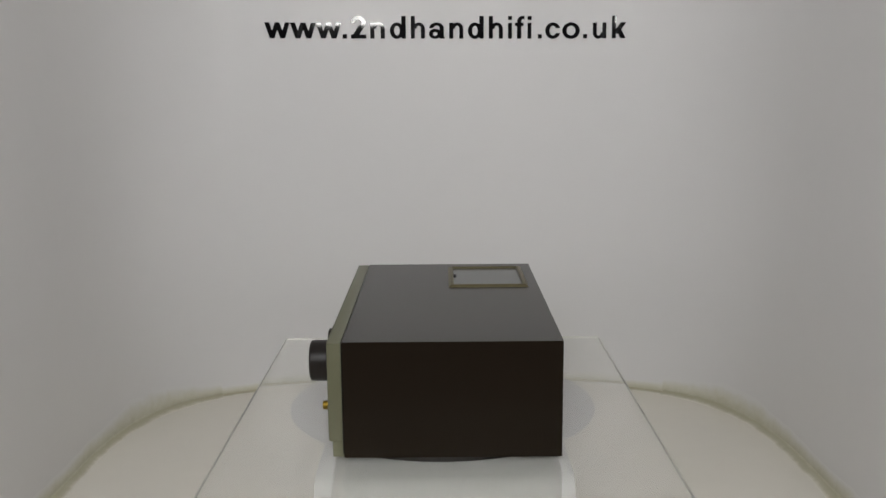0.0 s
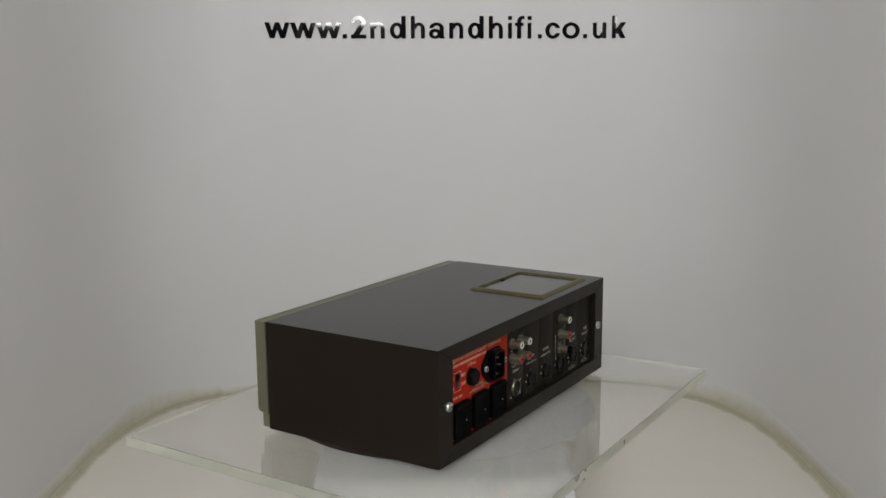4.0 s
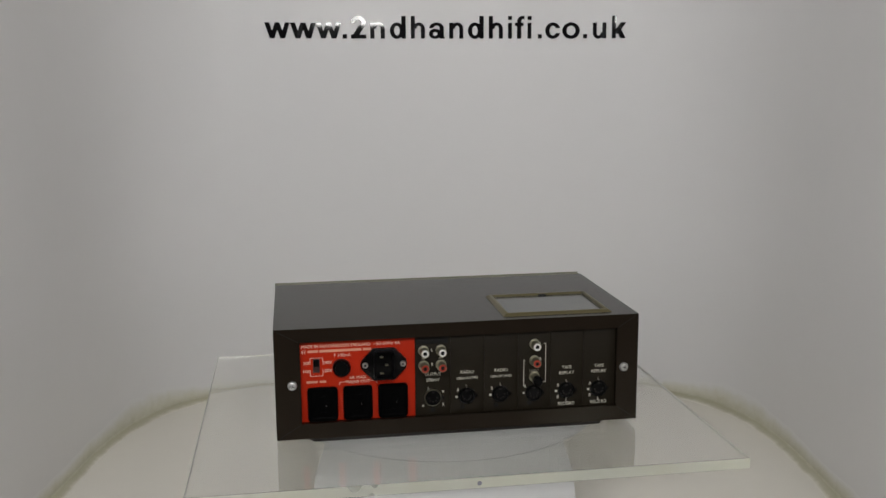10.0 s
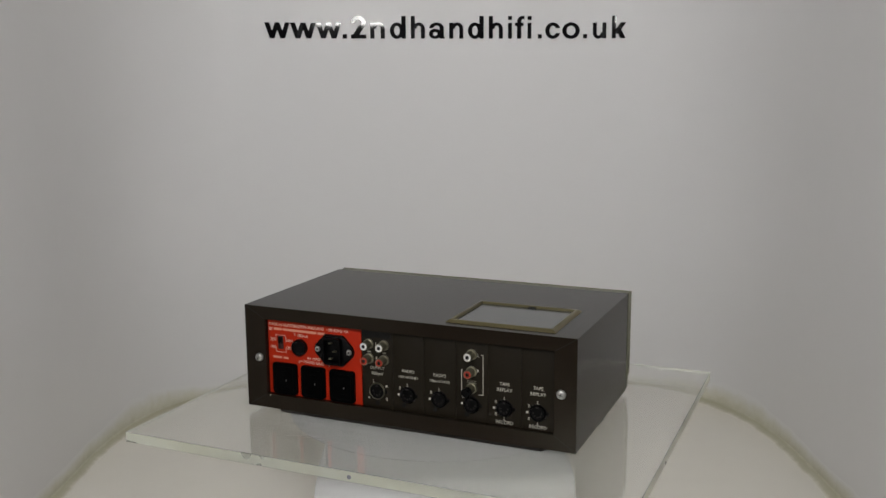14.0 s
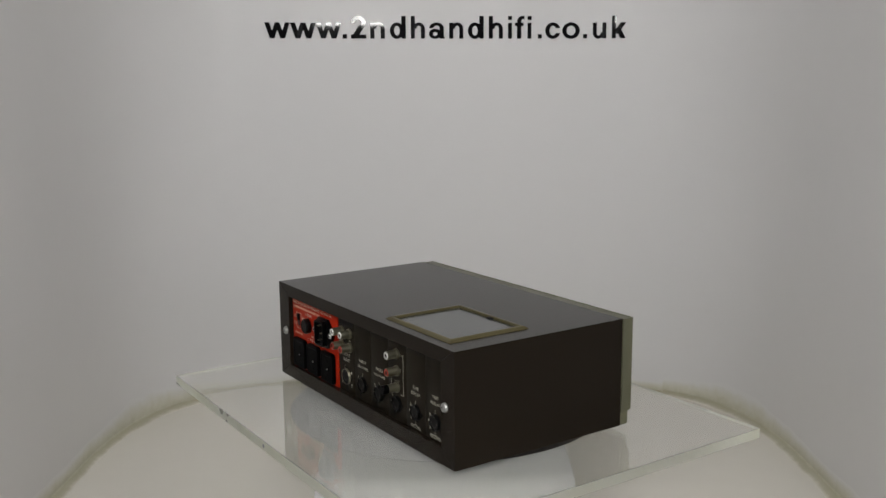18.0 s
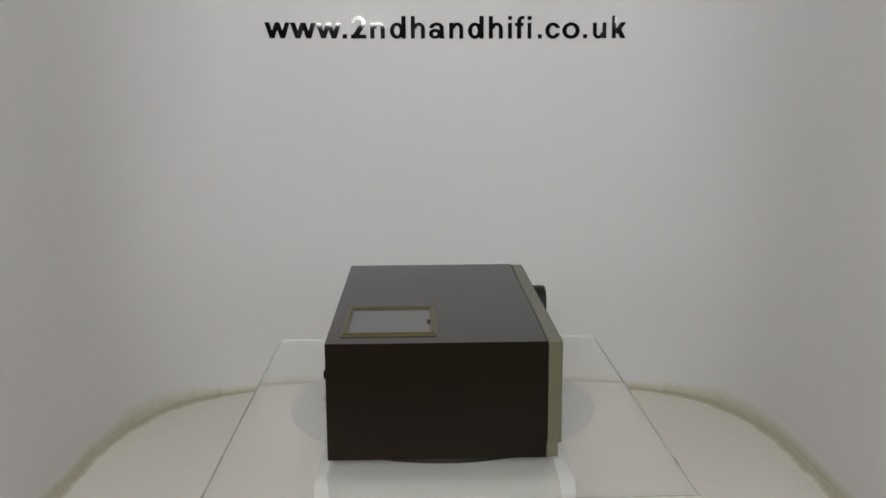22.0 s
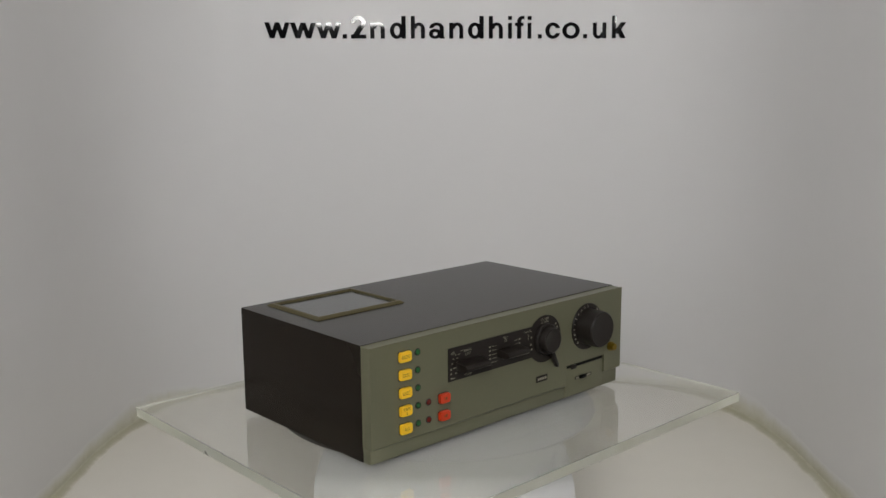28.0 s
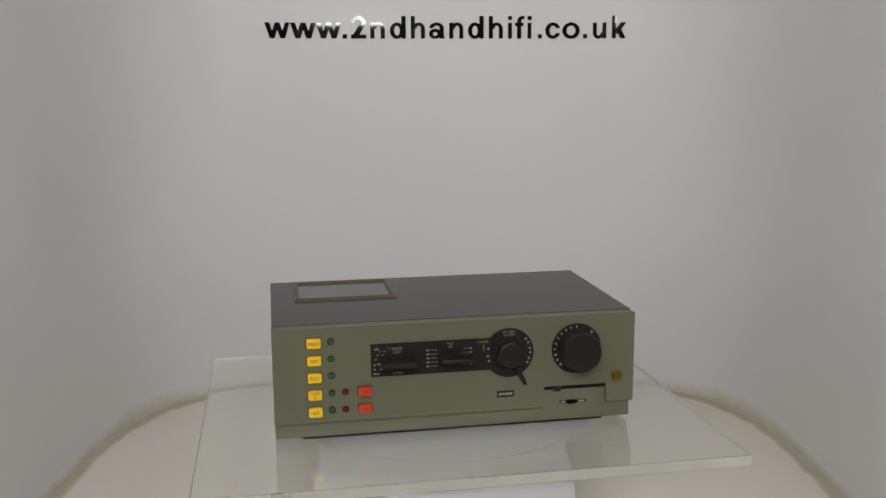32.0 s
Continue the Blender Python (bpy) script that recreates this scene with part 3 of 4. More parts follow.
def buttons(unit):
    words = ((("RADIO",), 0.0836), (("DISC",), 0.0684), (("DISC",), 0.0532), (("TAPE", "1"), 0.0379), (("AUX",), 0.0226))
    for lines, z in words:
        x = -0.1258
        part("button_surround", plate(rounded(x - 0.0064, x + 0.0064, z - 0.0046, z + 0.0046, 0.0013), YF - 0.0001, YF + 0.0003),
             INNER, unit)
        b = part("selector_button", plate(rounded(x - 0.0059, x + 0.0059, z - 0.0041, z + 0.0041, 0.0012), YF - 0.0030, YF,
                                          0.0006), YELLOW, unit, "yellow plastic push button")
        h = 0.0030 if len(lines) == 1 else 0.0026
        for k, word in enumerate(lines):
            w = 0.0006 if word == "1" else 0.0088 * min(1.0, len(word) / 4.6)
            zc = z if len(lines) == 1 else z + 0.0018 - 0.0038 * k
            printed(word, x - w / 2, x + w / 2, zc - h / 2, zc + h / 2, YF - 0.0030, -1, PRINT_DARK, b)
        led = lathe([(0.0023, -0.0003), (0.0023, 0.0006), (0.0022, 0.0009), (0.0020, 0.0012), (0.0014, 0.0014), (0, 0.0016)],
                    -0.1114, z + 0.0008, -1, YF, 24)
        lamp = part("indicator", led, GREENLED, unit, "unlit dark green indicator lens")
        bezel(lamp, -0.1114, z + 0.0008)
    for z in (0.0388, 0.0234):
        x = -0.0832
        led = lathe([(0.0023, -0.0003), (0.0023, 0.0006), (0.0021, 0.0009), (0.0019, 0.0012), (0.0013, 0.0014), (0, 0.0016)],
                    -0.0998, z, -1, YF, 24)
        lamp = part("indicator", led, REDLED, unit, "unlit dark red indicator lens")
        bezel(lamp, -0.0998, z)
        part("button_surround", plate(rounded(x - 0.0060, x + 0.0060, z - 0.0044, z + 0.0044, 0.0013), YF - 0.0001, YF + 0.0003),
             INNER, unit)
        b = part("tape_button", plate(rounded(x - 0.0055, x + 0.0055, z - 0.0039, z + 0.0039, 0.0012), YF - 0.0034, YF, 0.0006),
                 REDBTN, unit, "red plastic push button")
        bars([(x - 0.0016, x - 0.0008, z - 0.0013, z + 0.0013), (x + 0.0000, x + 0.0018, z - 0.0013, z + 0.0013)],
             YF - 0.0034, -1, PRINT_DARK, b)


def tone_controls(unit):
    cx, cz, r = 0.0447, 0.0655, 0.0224
    zt, zb = 0.0800, 0.0508
    a0 = math.asin((zt - cz) / r)
    a1 = -math.asin((cz - zb) / r)
    out = [(-0.0775, zb), (-0.0775, zt)]
    n = 48
    for k in range(n + 1):
        span = (math.pi - a0) - (-math.pi - a1)
        ang = (math.pi - a0) - span * k / n
        out.append((cx + r * math.cos(ang), cz + r * math.sin(ang)))
    scale = part("tone_scale", plate(out[::-1], YF - 0.0007, YF + 0.0002), SCALE, unit, "black tone scale with cream print")
    y = YF - 0.0007
    printed("BASS", -0.0590, -0.0502, 0.0740, 0.0762, y, -1, PRINT_DIM, scale)
    printed("LIFT", -0.0576, -0.0512, 0.0706, 0.0728, y, -1, PRINT_DIM, scale)
    printed("STEP", -0.0588, -0.0500, 0.0520, 0.0543, y, -1, PRINT_DIM, scale)
    printed("dB", -0.0742, -0.0702, 0.0742, 0.0768, y, -1, PRINT_DIM, scale)
    printed("TILT", -0.0112, -0.0048, 0.0757, 0.0777, y, -1, PRINT_DIM, scale)
    printed("dB", -0.0097, -0.0063, 0.0728, 0.0749, y, -1, PRINT_DIM, scale)
    printed("CANCEL", 0.0160, 0.0266, 0.0757, 0.0776, y, -1, PRINT_DIM, scale)
    printed("FILTER", 0.0390, 0.0500, 0.0836, 0.0854, y, -1, PRINT_DIM, scale)
    printed("SLOPE", 0.0394, 0.0496, 0.0808, 0.0826, y, -1, PRINT_DIM, scale)
    left = [(-0.0630, -0.0606, 0.0754, 0.0760), (-0.0665, -0.0640, 0.0728, 0.0734), (-0.0682, -0.0662, 0.0698, 0.0704),
            (-0.0690, -0.0668, 0.0662, 0.0668), (-0.0722, -0.0690, 0.0615, 0.0624), (-0.0700, -0.0672, 0.0568, 0.0576),
            (-0.0738, -0.0700, 0.0528, 0.0536), (-0.0655, -0.0640, 0.0592, 0.0598)]
    left += [(-0.0752, -0.0735, z, z + 0.0013) for z in (0.0528, 0.0566, 0.0606)]
    left += [(-0.0738, -0.0726, 0.0655, 0.0668), (-0.0722, -0.0711, 0.0694, 0.0706), (-0.0698, -0.0687, 0.0726, 0.0738)]
    bars(left, y, -1, PRINT_DIM, scale)
    tilt = []
    for k in range(5):
        z = 0.0712 - 0.0036 * k
        tilt += [(-0.0290, -0.0266, z, z + 0.0012), (-0.0252, -0.0194, z + 0.0004, z + 0.0008),
                 (0.0036, 0.0080, z + 0.0004, z + 0.0008), (0.0092, 0.0114, z, z + 0.0012)]
    bars(tilt, y, -1, PRINT_DIM, scale)
    bars([(0.0216, 0.0221, 0.0680, 0.0745)], y, -1, PRINT_DIM, scale)
    dots = []
    for a in (38, 26, 10, -2, -18, -30, 166, 186, 200):
        q = radians(a)
        x, z = cx + 0.0192 * math.cos(q), cz + 0.0192 * math.sin(q)
        dots.append((x - 0.0009, x + 0.0009, z - 0.0008, z + 0.0008))
    bars(dots, y, -1, PRINT_DIM, scale)
    # two paddle-shaped sliders
    for xa, xb, z in ((-0.0690, -0.0390, 0.0625), (-0.0182, 0.0102, 0.0635)):
        bm = bmesh.new()
        prof = ((-0.0034, 0.0), (-0.0022, -0.0125), (-0.0008, -0.0138), (0.0010, -0.0138), (0.0026, -0.0120), (0.0042, 0.0))
        a = [bm.verts.new((xa + 0.0006 * (k in (2, 3)), y + d, z + h)) for k, (h, d) in enumerate(prof)]
        b = [bm.verts.new((xb - 0.0006 * (k in (2, 3)), y + d, z + h)) for k, (h, d) in enumerate(prof)]
        bm.faces.new(a)
        bm.faces.new(b[::-1])
        for k in range(6):
            bm.faces.new((a[k], a[(k + 1) % 6], b[(k + 1) % 6], b[k]))
        bmesh.ops.bevel(bm, geom=list(bm.edges), offset=0.0004, segments=2, profile=0.5, affect="EDGES")
        part("tone_slider", bm, SCALE, unit, "black paddle-shaped tone slider")
    base = lathe([(0.0148, -0.0002), (0.0148, 0.0030), (0.0140, 0.0038), (0.0, 0.0038)], cx, cz, -1, y, 48)
    ring = part("lever_ring", base, KNOB, unit)
    # lever of the ring
    bm = bmesh.new()
    p, q = Vector((0.0515, 0.0525)), Vector((0.0588, 0.0375))
    d = (q - p).normalized()
    s = Vector((-d.y, d.x))
    for w0, w1, ya, yb in ((0.0020, 0.0017, y - 0.0010, y - 0.0048),):
        lo = [p - s * w0, q - s * w1, q + d * 0.0012 - s * w1 * 0.4, q + d * 0.0012 + s * w1 * 0.4, q + s * w1, p + s * w0]
        a = [bm.verts.new((c.x, ya, c.y)) for c in lo]
        b = [bm.verts.new((c.x, yb, c.y)) for c in lo]
        bm.faces.new(a)
        bm.faces.new(b[::-1])
        for k in range(6):
            bm.faces.new((a[k], a[(k + 1) % 6], b[(k + 1) % 6], b[k]))
        bmesh.ops.bevel(bm, geom=list(bm.edges), offset=0.0005, segments=2, profile=0.5, affect="EDGES")
    part("lever", bm, KNOB, ring, "short black filter lever")
    knob = lathe([(0.0122, 0.0030), (0.0122, 0.0090), (0.0116, 0.0104), (0.0105, 0.0109), (0.0098, 0.0107), (0.0, 0.0107)],
                 cx, cz, -1, y, 56)
    part("filter_knob", knob, KNOB, unit, "round black filter knob")


def volume(unit):
    cx, cz = 0.1066, 0.0660
    dial = part("volume_dial", lathe([(0.0228, -0.0003), (0.0228, 0.0008), (0.0224, 0.0013), (0.0, 0.0013)], cx, cz, -1, YF, 64),
                SCALE, unit, "black volume dial with cream numbers")
    y = YF - 0.0013
    for k in range(10):
        a = radians(91 + 14.7 * k)
        rotated_print(str(k + 1), cx, cz, 0.0200, a, 0.0021, y, dial)
    rotated_print("22", cx, cz, 0.0200, radians(47), 0.0021, y, dial)
    bm = lathe([(0.0176, 0.0010), (0.0176, 0.0160), (0.0172, 0.0188), (0.0162, 0.0199), (0.0152, 0.0197), (0.0, 0.0197)],
               cx, cz, -1, YF, 64)
    part("volume_knob", bm, KNOB, unit, "large round black volume knob")
    jack = lathe([(0.0046, -0.0003), (0.0046, 0.0020), (0.0036, 0.0022), (0.0036, 0.0056), (0.0032, 0.0061), (0.0, 0.0061)],
                 0.1440, 0.0388, -1, YF, 32)
    part("brass_button", jack, BRASS, unit, "small tarnished brass button")


def rotated_print(word, cx, cz, r, a, h, y, parent):
    bm = letters(word, 0.012)
    w = 0.0006 if word == "1" else 0.0013 * len(word)
    up = Vector((math.cos(a), math.sin(a)))
    rt = Vector((up.y, -up.x))
    for v in bm.verts:
        c = Vector((cx, cz)) + up * (r + (v.co.y - 0.5) * h) + rt * (v.co.x - 0.5) * w
        v.co = Vector((c.x, y - 0.00012, c.y))
    part("printed_number", bm, PRINT, parent, smooth=False)


def phono(unit, x, z, ring, length=0.0108, tip=0.0003):
    body = lathe([(0.0047, 0.0), (0.0047, 0.0018), (0.0038, 0.0021), (0.0038, length - 0.0012), (0.0037, length),
                  (0.0033, length), (0.0033, length - 0.001), (0.0, length - 0.001)], x, z, 1, PANEL, 32)
    sock = part("phono_socket", body, CHROME, unit, "nickel phono socket")
    ins = lathe([(0.0032, length - 0.0015), (0.0032, length + tip), (0.0030, length + tip + 0.0003), (0.0019, length + tip + 0.0003),
                 (0.0018, length - 0.001)], x, z, 1, PANEL, 28)
    part("insulator", ins, ring, sock)
    # solid black disc that paints the dark of the bore
    part("bore", lathe([(0.0017, length - 0.001), (0.0017, length + 0.0002)], x, z, 1, PANEL, 20), INNER, sock)


def din(unit, x, z, shiny=False):
    inner = 0.0070 if shiny else 0.0062
    rim = lathe([(0.0077, 0.0), (0.0077, 0.0009), (inner + 0.0006, 0.0011), (inner + 0.0004, 0.0020), (inner + 0.0002, 0.0023), (inner, 0.0021),
                 (inner, 0.0012), (0.0, 0.0012)],
                x, z, 1, PANEL, 36)
    sock = part("din_socket", rim, CHROME if shiny else BLACK, unit,
                "round five-pin socket with a nickel rim" if shiny else "round black five-pin socket")
    part("socket_face", lathe([(inner - 0.0002, 0.0010), (inner - 0.0002, 0.0017), (0.0, 0.0017)], x, z, 1, PANEL, 28), BLACK, sock)
    part("ear", plate(rounded(x - 0.0098, x - 0.0068, z - 0.0017, z + 0.0017, 0.0010, 3), PANEL, PANEL + 0.0007), BLACK, sock)
    part("keyway", box(x - 0.0011, x + 0.0011, PANEL + 0.0016, PANEL + 0.0020, z + 0.0044, z + 0.0058), KNOB, sock)
    for a in (0, 45, 90, 135, 180):
        q = radians(a + 180)
        part("pin_hole", lathe([(0.0008, 0.0016), (0.0008, 0.0019), (0, 0.0019)], x + 0.0036 * math.cos(q), z + 0.0036 * math.sin(q),
                               1, PANEL, 10), KNOB, sock)


def rim_screw(unit, x, z):
    head = lathe([(0.0040, 0.0), (0.0040, 0.0010), (0.0034, 0.0022), (0.0020, 0.0029), (0.0, 0.0031)], x, z, 1, YB, 28)
    s = part("screw", head, STEEL, unit, "zinc cross-head screw")
    # flat black strips on the head paint the shade of the cross slot
    for a in (20, 110):
        q = radians(a)
        c, n = math.cos(q), math.sin(q)
        bm = bmesh.new()
        bm.faces.new([bm.verts.new((x + c * u - n * w, YB + 0.0032, z + n * u + c * w))
                      for u, w in ((-0.002, -0.0003), (0.002, -0.0003), (0.002, 0.0003), (-0.002, 0.0003))])
        part("screw_slot", bm, INNER, s, smooth=False)


def mains_panel(unit):
    red = part("mains_panel", box(0.0402, 0.1386, PANEL - 0.0008, PANEL + 0.0004, 0.0127, 0.0843, 0.0002), RED, unit,
               "bright red mains panel")
    y = PANEL + 0.0004
    printed("MADE IN HUNTINGDON ENGLAND", 0.1372, 0.0785, 0.0784, 0.0813, y, 1, PRINT_RED, red)
    printed("~50-60Hz 4A", 0.0760, 0.0528, 0.0784, 0.0813, y, 1, PRINT_RED, red)
    printed("BY", 0.1372, 0.1335, 0.0736, 0.0765, y, 1, PRINT_RED, red)
    bars([(0.1322, 0.1232, 0.0743, 0.0765), (0.1222, 0.0862, 0.0743, 0.0765), (0.0850, 0.0778, 0.0743, 0.0765),
          (0.1338, 0.1242, 0.0473, 0.0493), (0.1226, 0.1172, 0.0473, 0.0493)], y, 1, PRINT_FAINT, red)
    printed("T 100mA", 0.1104, 0.0954, 0.0698, 0.0726, y, 1, PRINT_RED, red)
    for word, xa, z in (("200", 0.1362, 0.0652), ("240V", 0.1196, 0.0652), ("100", 0.1362, 0.0580), ("120V", 0.1196, 0.0580)):
        w = 0.0062 if len(word) == 3 else 0.0080
        printed(word, xa, xa - w, z - 0.0014, z + 0.0014, y, 1, PRINT_RED, red)
    printed("4A MAX", 0.0972, 0.0824, 0.0493, 0.0520, y, 1, PRINT_RED, red)
    printed("MAINS OUT", 0.1004, 0.0792, 0.0455, 0.0483, y, 1, PRINT_RED, red)
    bars([(0.1054, 0.1014, 0.0467, 0.0471), (0.0782, 0.0738, 0.0467, 0.0471), (0.1058, 0.1054, 0.0446, 0.0470),
          (0.0738, 0.0734, 0.0446, 0.0470)], y, 1, PRINT_RED, red)
    t = 0.0004
    bars([(0.1305, 0.1193, 0.0698 - t, 0.0698), (0.1305, 0.1193, 0.0534, 0.0534 + t), (0.1305, 0.1305 - t, 0.0655, 0.0698),
          (0.1193 + t, 0.1193, 0.0655, 0.0698), (0.1305, 0.1305 - t, 0.0534, 0.0575), (0.1193 + t, 0.1193, 0.0534, 0.0575)],
         y, 1, PRINT_RED, red)
    # flat plate; dark red stands in for the recess's shaded red walls
    sel = part("voltage_selector", box(0.1222, 0.1280, y - 0.0004, y + 0.0003, 0.0565, 0.0688, 0.0001), RECESS_RED, unit, "voltage selector, its recess painted dark red")
    part("selector_slide", box(0.1226, 0.1276, y + 0.0002, y + 0.0016, 0.0622, 0.0684, 0.0003), BLACK, sel)
    part("fuse_holder", lathe([(0.0076, 0.0), (0.0076, 0.0042), (0.0068, 0.0052), (0.0058, 0.0054), (0.0056, 0.0048), (0.0, 0.0048)],
                              0.1037, 0.0604, 1, y, 36), BLACK, unit, "round black fuse holder")
    # appliance inlet
    cx, cz = 0.0672, 0.0617
    out = [(cx - 0.0190, cz - 0.0042), (cx - 0.0092, cz - 0.0143), (cx + 0.0092, cz - 0.0143), (cx + 0.0190, cz - 0.0042),
           (cx + 0.0203, cz), (cx + 0.0190, cz + 0.0042), (cx + 0.0092, cz + 0.0143), (cx - 0.0092, cz + 0.0143),
           (cx - 0.0190, cz + 0.0042), (cx - 0.0203, cz)]
    inlet = part("mains_inlet", plate(out, y - 0.0002, y + 0.0030, 0.0006), BLACK, unit, "black three-pin mains inlet")
    hood = bmesh_hood(cx, cz, 0.0090, 0.0124, 0.0076, 0.0110, y + 0.0030, y + 0.0075)
    part("inlet_hood", hood, BLACK, inlet)
    for dx, dz in ((-0.0022, 0.0), (0.0022, -0.0072), (0.0022, 0.0072)):
        part("pin", box(cx + dx - 0.0014, cx + dx + 0.0014, y + 0.0028, y + 0.0066, cz + dz - 0.0005, cz + dz + 0.0005, 0.0002),
             CHROME, inlet)
    for s in (-1, 1):
        part("screw", lathe([(0.0026, 0.0), (0.0026, 0.0006), (0.0021, 0.0014), (0.0010, 0.0014), (0.0006, 0.0006), (0.0, 0.0006)],
                            cx + s * 0.0163, cz, 1, y + 0.0030, 20), STEEL, inlet, "zinc screw")
        # black disc painting the dark of the screw's recess
        part("screw_recess", lathe([(0.0011, 0.00142), (0.0011, 0.00150), (0.0, 0.00150)], cx + s * 0.0163, cz, 1, y + 0.0030, 12), INNER, inlet)
    for xa, xb in ((0.1076, 0.1335), (0.0777, 0.1028), (0.0468, 0.0726)):
        xc = (xa + xb) / 2
        o = part("mains_outlet", bmesh_outlet(xa, xb, 0.0137, 0.0436, y), SHUTTER, unit, "black three-slot mains outlet")
        for dx, dz, w, h in ((0.0, 0.0072, 0.0026, 0.0009), (0.0, -0.0072, 0.0026, 0.0009), (-0.0034, 0.0, 0.0009, 0.0026)):
            zc = 0.0280 + dz
            part("slot", box(xc + dx - w, xc + dx + w, y + 0.0034, y + 0.0039, zc - h, zc + h), SHUTTER, o)
        # edge-on sliver added as the contact's glint, visible from one side only
        part("contact_glint", box(xc - 0.00305, xc - 0.0029, y + 0.0036, y + 0.0050, 0.0271, 0.0286), STEEL, o, "thin steel sliver for the glint of a recessed contact")


def bmesh_hood(cx, cz, w, h, wi, hi, y0, y1):
    bm = bmesh.new()
    rows = []
    for (a, b), y in (((w, h), y0), ((w, h), y1), ((wi, hi), y1), ((wi, hi), y0)):
        rows.append([bm.verts.new((x, y, z)) for x, z in rounded(cx - a, cx + a, cz - b, cz + b, 0.0030)])
    n = len(rows[0])
    for p, q in zip(rows, rows[1:] + rows[:1]):
        for k in range(n):
            bm.faces.new((p[k], p[(k + 1) % n], q[(k + 1) % n], q[k]))
    return bm


def bmesh_outlet(xa, xb, za, zb, y):
    """A rounded block with a slightly sunk face."""
    bm = bmesh.new()
    rows = []
    for inset, yy, r in ((0.0, y - 0.0002, 0.0030), (0.0, y + 0.0028, 0.0030), (0.0007, y + 0.0038, 0.0028), (0.0030, y + 0.0038, 0.0022),
                         (0.0034, y + 0.0035, 0.0020)):
        rows.append([bm.verts.new((x, yy, z)) for x, z in rounded(xa + inset, xb - inset, za + inset, zb - inset, r)])
    n = len(rows[0])
    for p, q in zip(rows, rows[1:]):
        for k in range(n):
            bm.faces.new((p[k], p[(k + 1) % n], q[(k + 1) % n], q[k]))
    bm.faces.new(rows[-1])
    bm.faces.new(rows[0])
    return bm


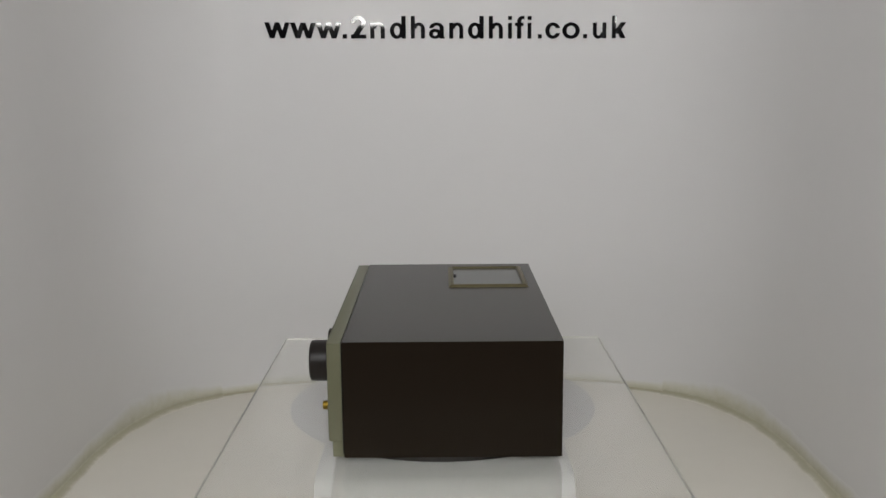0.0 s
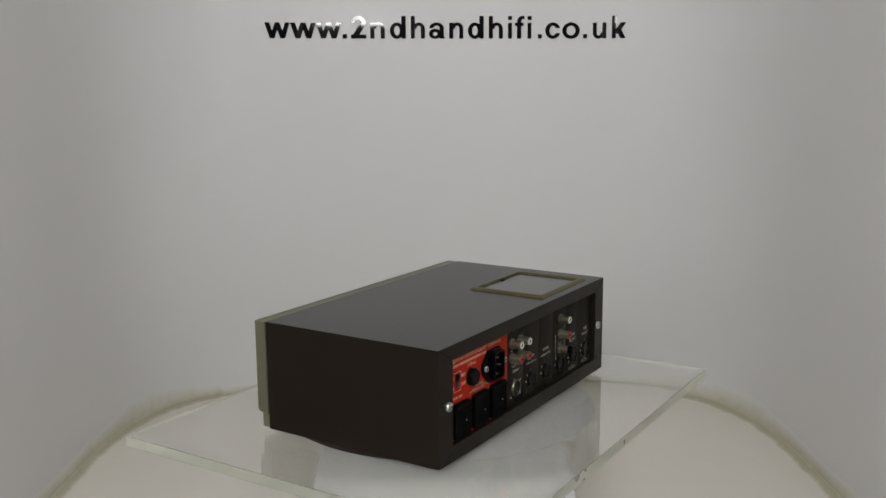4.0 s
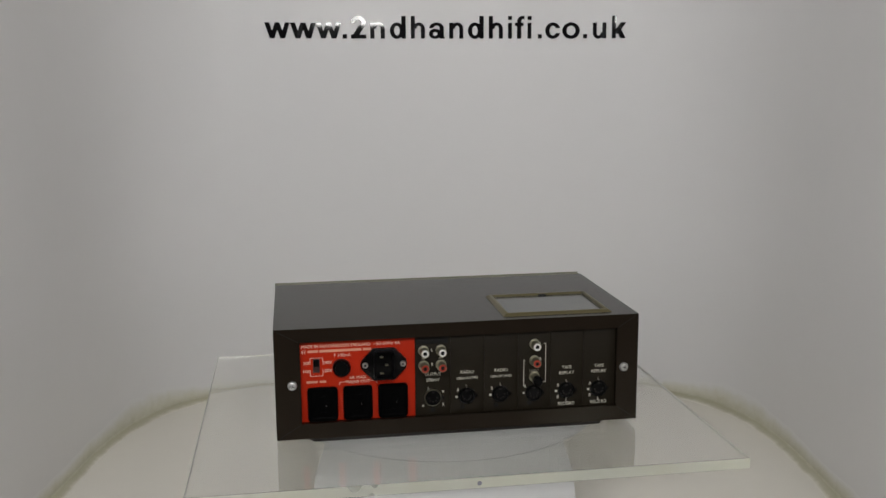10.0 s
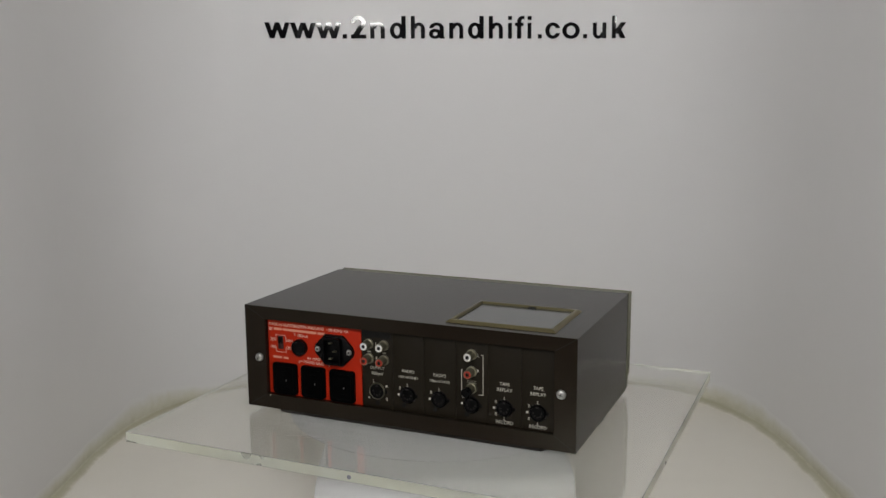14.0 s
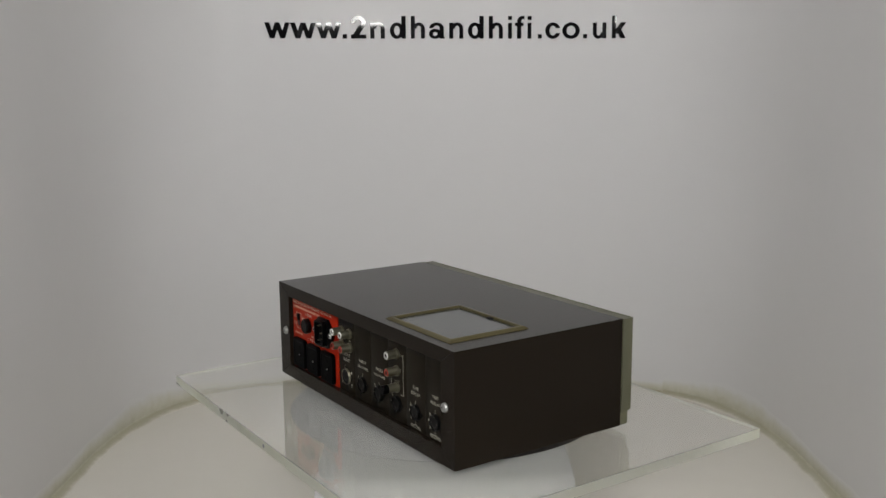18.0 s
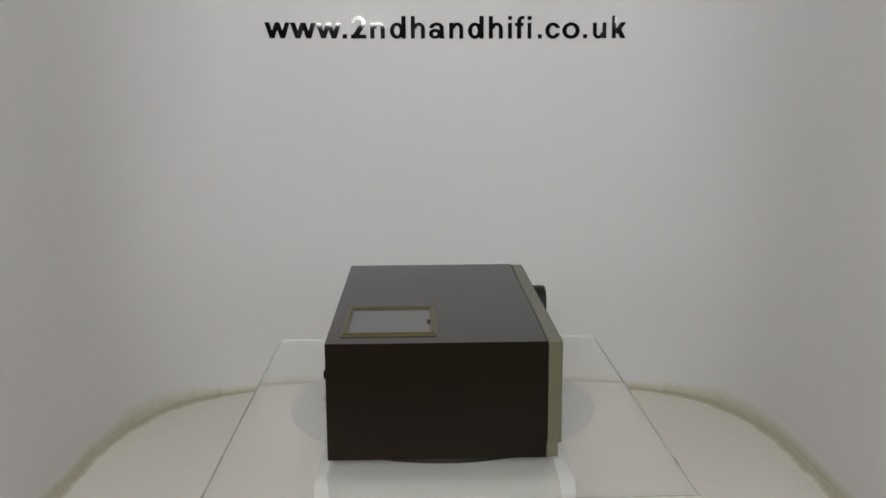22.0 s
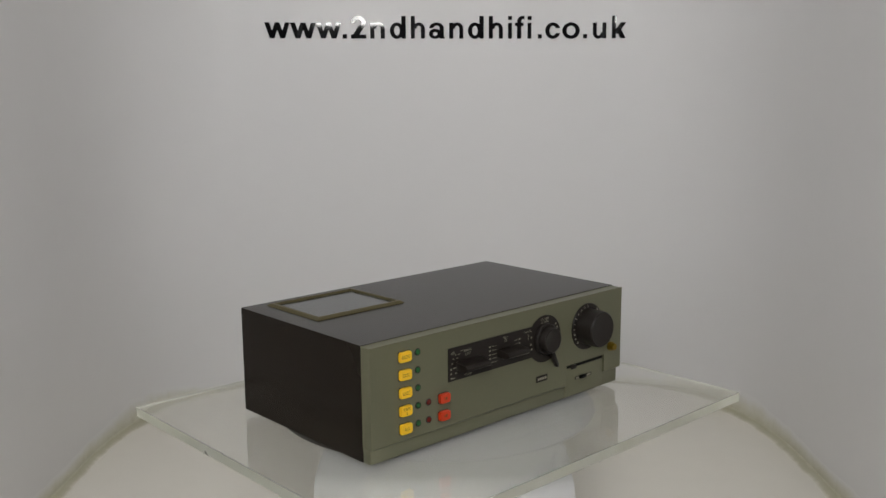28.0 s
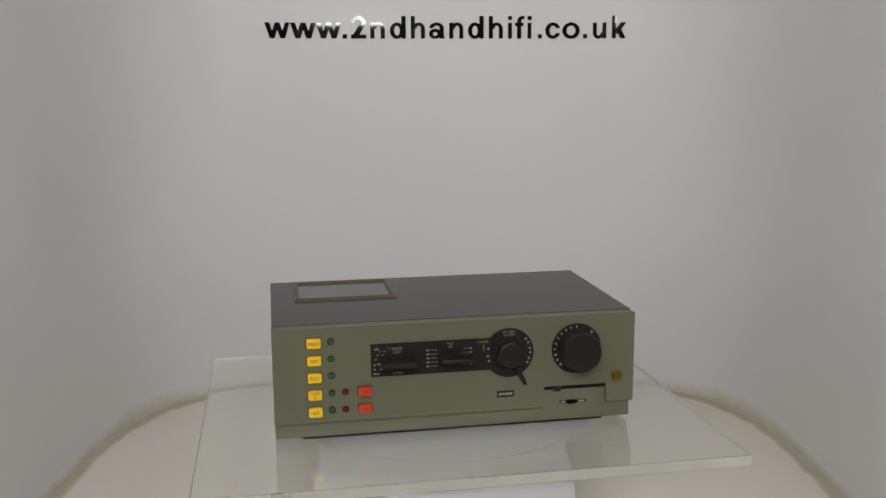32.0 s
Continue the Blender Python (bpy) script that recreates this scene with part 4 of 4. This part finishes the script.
def input_modules(unit):
    edges = (0.0396, 0.0090, -0.0213, -0.0517, -0.0815, -0.1114, -0.1410)
    names = ("output", "radio", "radio", "disc", "tape", "tape")
    y = PANEL + 0.0002
    for k, kind in enumerate(names):
        xa, xb = edges[k], edges[k + 1]
        c = (xa + xb) / 2
        m = part("module_plate", box(xb + 0.00012, xa - 0.00012, PANEL - 0.0006, y, 0.0127, 0.0843, 0.0002), MODULE, unit,
                 "dark brown input module plate")

        def line(word, width, z, h=0.0, x=c):
            h = h or (0.0030 if len(word) == 1 else 0.0029)
            printed(word, x + width / 2, x - width / 2, z - h / 2, z + h / 2, y, 1, PRINT, m)
        if kind == "output":
            part("cut_out", box(0.0106, 0.0390, y - 0.0002, y + 0.0002, 0.0772, 0.0838), INNER, m)
            for x in (0.0324, 0.0172):
                phono(unit, x, 0.0712, PINWHITE)
                phono(unit, x, 0.0578, PINRED)
                bars([(x + 0.0018, x - 0.0018, 0.0634, 0.0648)], y, 1, PRINT_DIM, m)
            line("L", 0.0017, 0.0717, x=0.0249)
            line("R", 0.0018, 0.0584, x=0.0247)
            line("OUTPUT", 0.0145, 0.0497)
            line("500mV", 0.0118, 0.0445)
            din(unit, 0.0246, 0.0283, True)
            line("L", 0.0014, 0.0372, x=0.0282)
            line("R", 0.0017, 0.0215, x=0.0152)
            bars([(0.0164, 0.0146, 0.0326, 0.0344), (0.0340, 0.0324, 0.0206, 0.0220)], y, 1, PRINT, m)
            # trimmer holes, here and below, are flat discs with the dark painted in
            part("trimmer_hole", lathe([(0.0022, 0.0), (0.0022, 0.0005), (0.0, 0.0005)], 0.0246, 0.0170, 1, PANEL, 16), INNER, m)
        elif kind == "radio":
            line("RADIO", 0.0118, 0.0500)
            line("100mV/1M\u03a9", 0.0186, 0.0446, 0.0025)
            din(unit, c + 0.0006, 0.0281)
            line("L", 0.0014, 0.0370, x=c + 0.0004)
            line("R", 0.0017, 0.0338, x=c + 0.0081)
            bars([(c + 0.0106, c + 0.0086, 0.0268, 0.0286)], y, 1, PRINT, m)
            part("trimmer_hole", lathe([(0.0020, 0.0), (0.0020, 0.0005), (0.0, 0.0005)], c + 0.0045, 0.0182, 1, PANEL, 16), INNER, m)
        elif kind == "disc":
            phono(unit, c, 0.0722, PINWHITE)
            phono(unit, c, 0.0572, PINRED)
            phono(unit, c, 0.0424, BLACK)
            part("dust_cap", lathe([(0.0036, 0.0100), (0.0041, 0.0104), (0.0041, 0.0154), (0.0037, 0.0159), (0.0, 0.0159)], c, 0.0424, 1, PANEL, 24),
                 BLACK, unit, "black plastic cap on the lowest socket")
            din(unit, c + 0.0004, 0.0272)
            printed("DISC", c + 0.0042, c - 0.0042, 0.0467, 0.0489, y, 1, PRINT_DIM, m)
            line("L", 0.0014, 0.0722, x=c - 0.0058)
            line("R", 0.0017, 0.0584, x=c - 0.0058)
            line("R", 0.0017, 0.0338, x=c + 0.0081)
            bars([(c + 0.0104, c + 0.0086, 0.0270, 0.0284), (c - 0.0100, c - 0.0105, 0.0368, 0.0728), (c - 0.0082, c - 0.0105, 0.0723, 0.0728),
                  (c - 0.0058, c - 0.0105, 0.0368, 0.0373), (c + 0.0098, c + 0.0093, 0.0340, 0.0580), (c + 0.0098, c + 0.0082, 0.0575, 0.0580)],
                 y, 1, PRINT, m)
            part("trimmer_hole", lathe([(0.0020, 0.0), (0.0020, 0.0005), (0.0, 0.0005)], c + 0.0045, 0.0182, 1, PANEL, 16), INNER, m)
        else:
            line("TAPE", 0.0088, 0.0495)
            line("REPLAY", 0.0138, 0.0444)
            line("RECORD", 0.0152, 0.0157)
            din(unit, c + 0.0002, 0.0281)
            line("L", 0.0014, 0.0372)
            line("L", 0.0014, 0.0188)
            line("R", 0.0017, 0.0332, x=c + 0.0078)
            line("R", 0.0017, 0.0222, x=c + 0.0078)
            bars([(c + 0.0106, c + 0.0086, 0.0268, 0.0286)], y, 1, PRINT, m)


def preamplifier():
    unit = empty("preamplifier")
    cover(unit)
    base_plinth(unit)
    window_frame(unit)
    front_panel(unit)
    badge(unit)
    buttons(unit)
    tone_controls(unit)
    volume(unit)
    mains_panel(unit)
    input_modules(unit)
    rim_screw(unit, 0.1460, 0.0475)
    rim_screw(unit, -0.1475, 0.0485)
    for ob in unit.children:
        ob.location.x += OFF
    return tagged(unit, "dark brown vintage stereo preamplifier with olive grey front", "preamplifier")


UNIT = preamplifier()


# ---------------------------------------------------------------- everything on the turntable goes round together
def motions():
    times = [k / 10 for k in range(int(CLIP * 10) + 1)]
    walk(UNIT, [(t, pose(0, 0, BASE, 0, 0, turn(t))) for t in times])
    walk(SHEET_OB, [(t, pose(0, 0, TOP, 0, 0, turn(t))) for t in times])
    walk(PLATTER_OB, [(t, pose(0, 0, TOP - SHEET, 0, 0, turn(t))) for t in times])


motions()
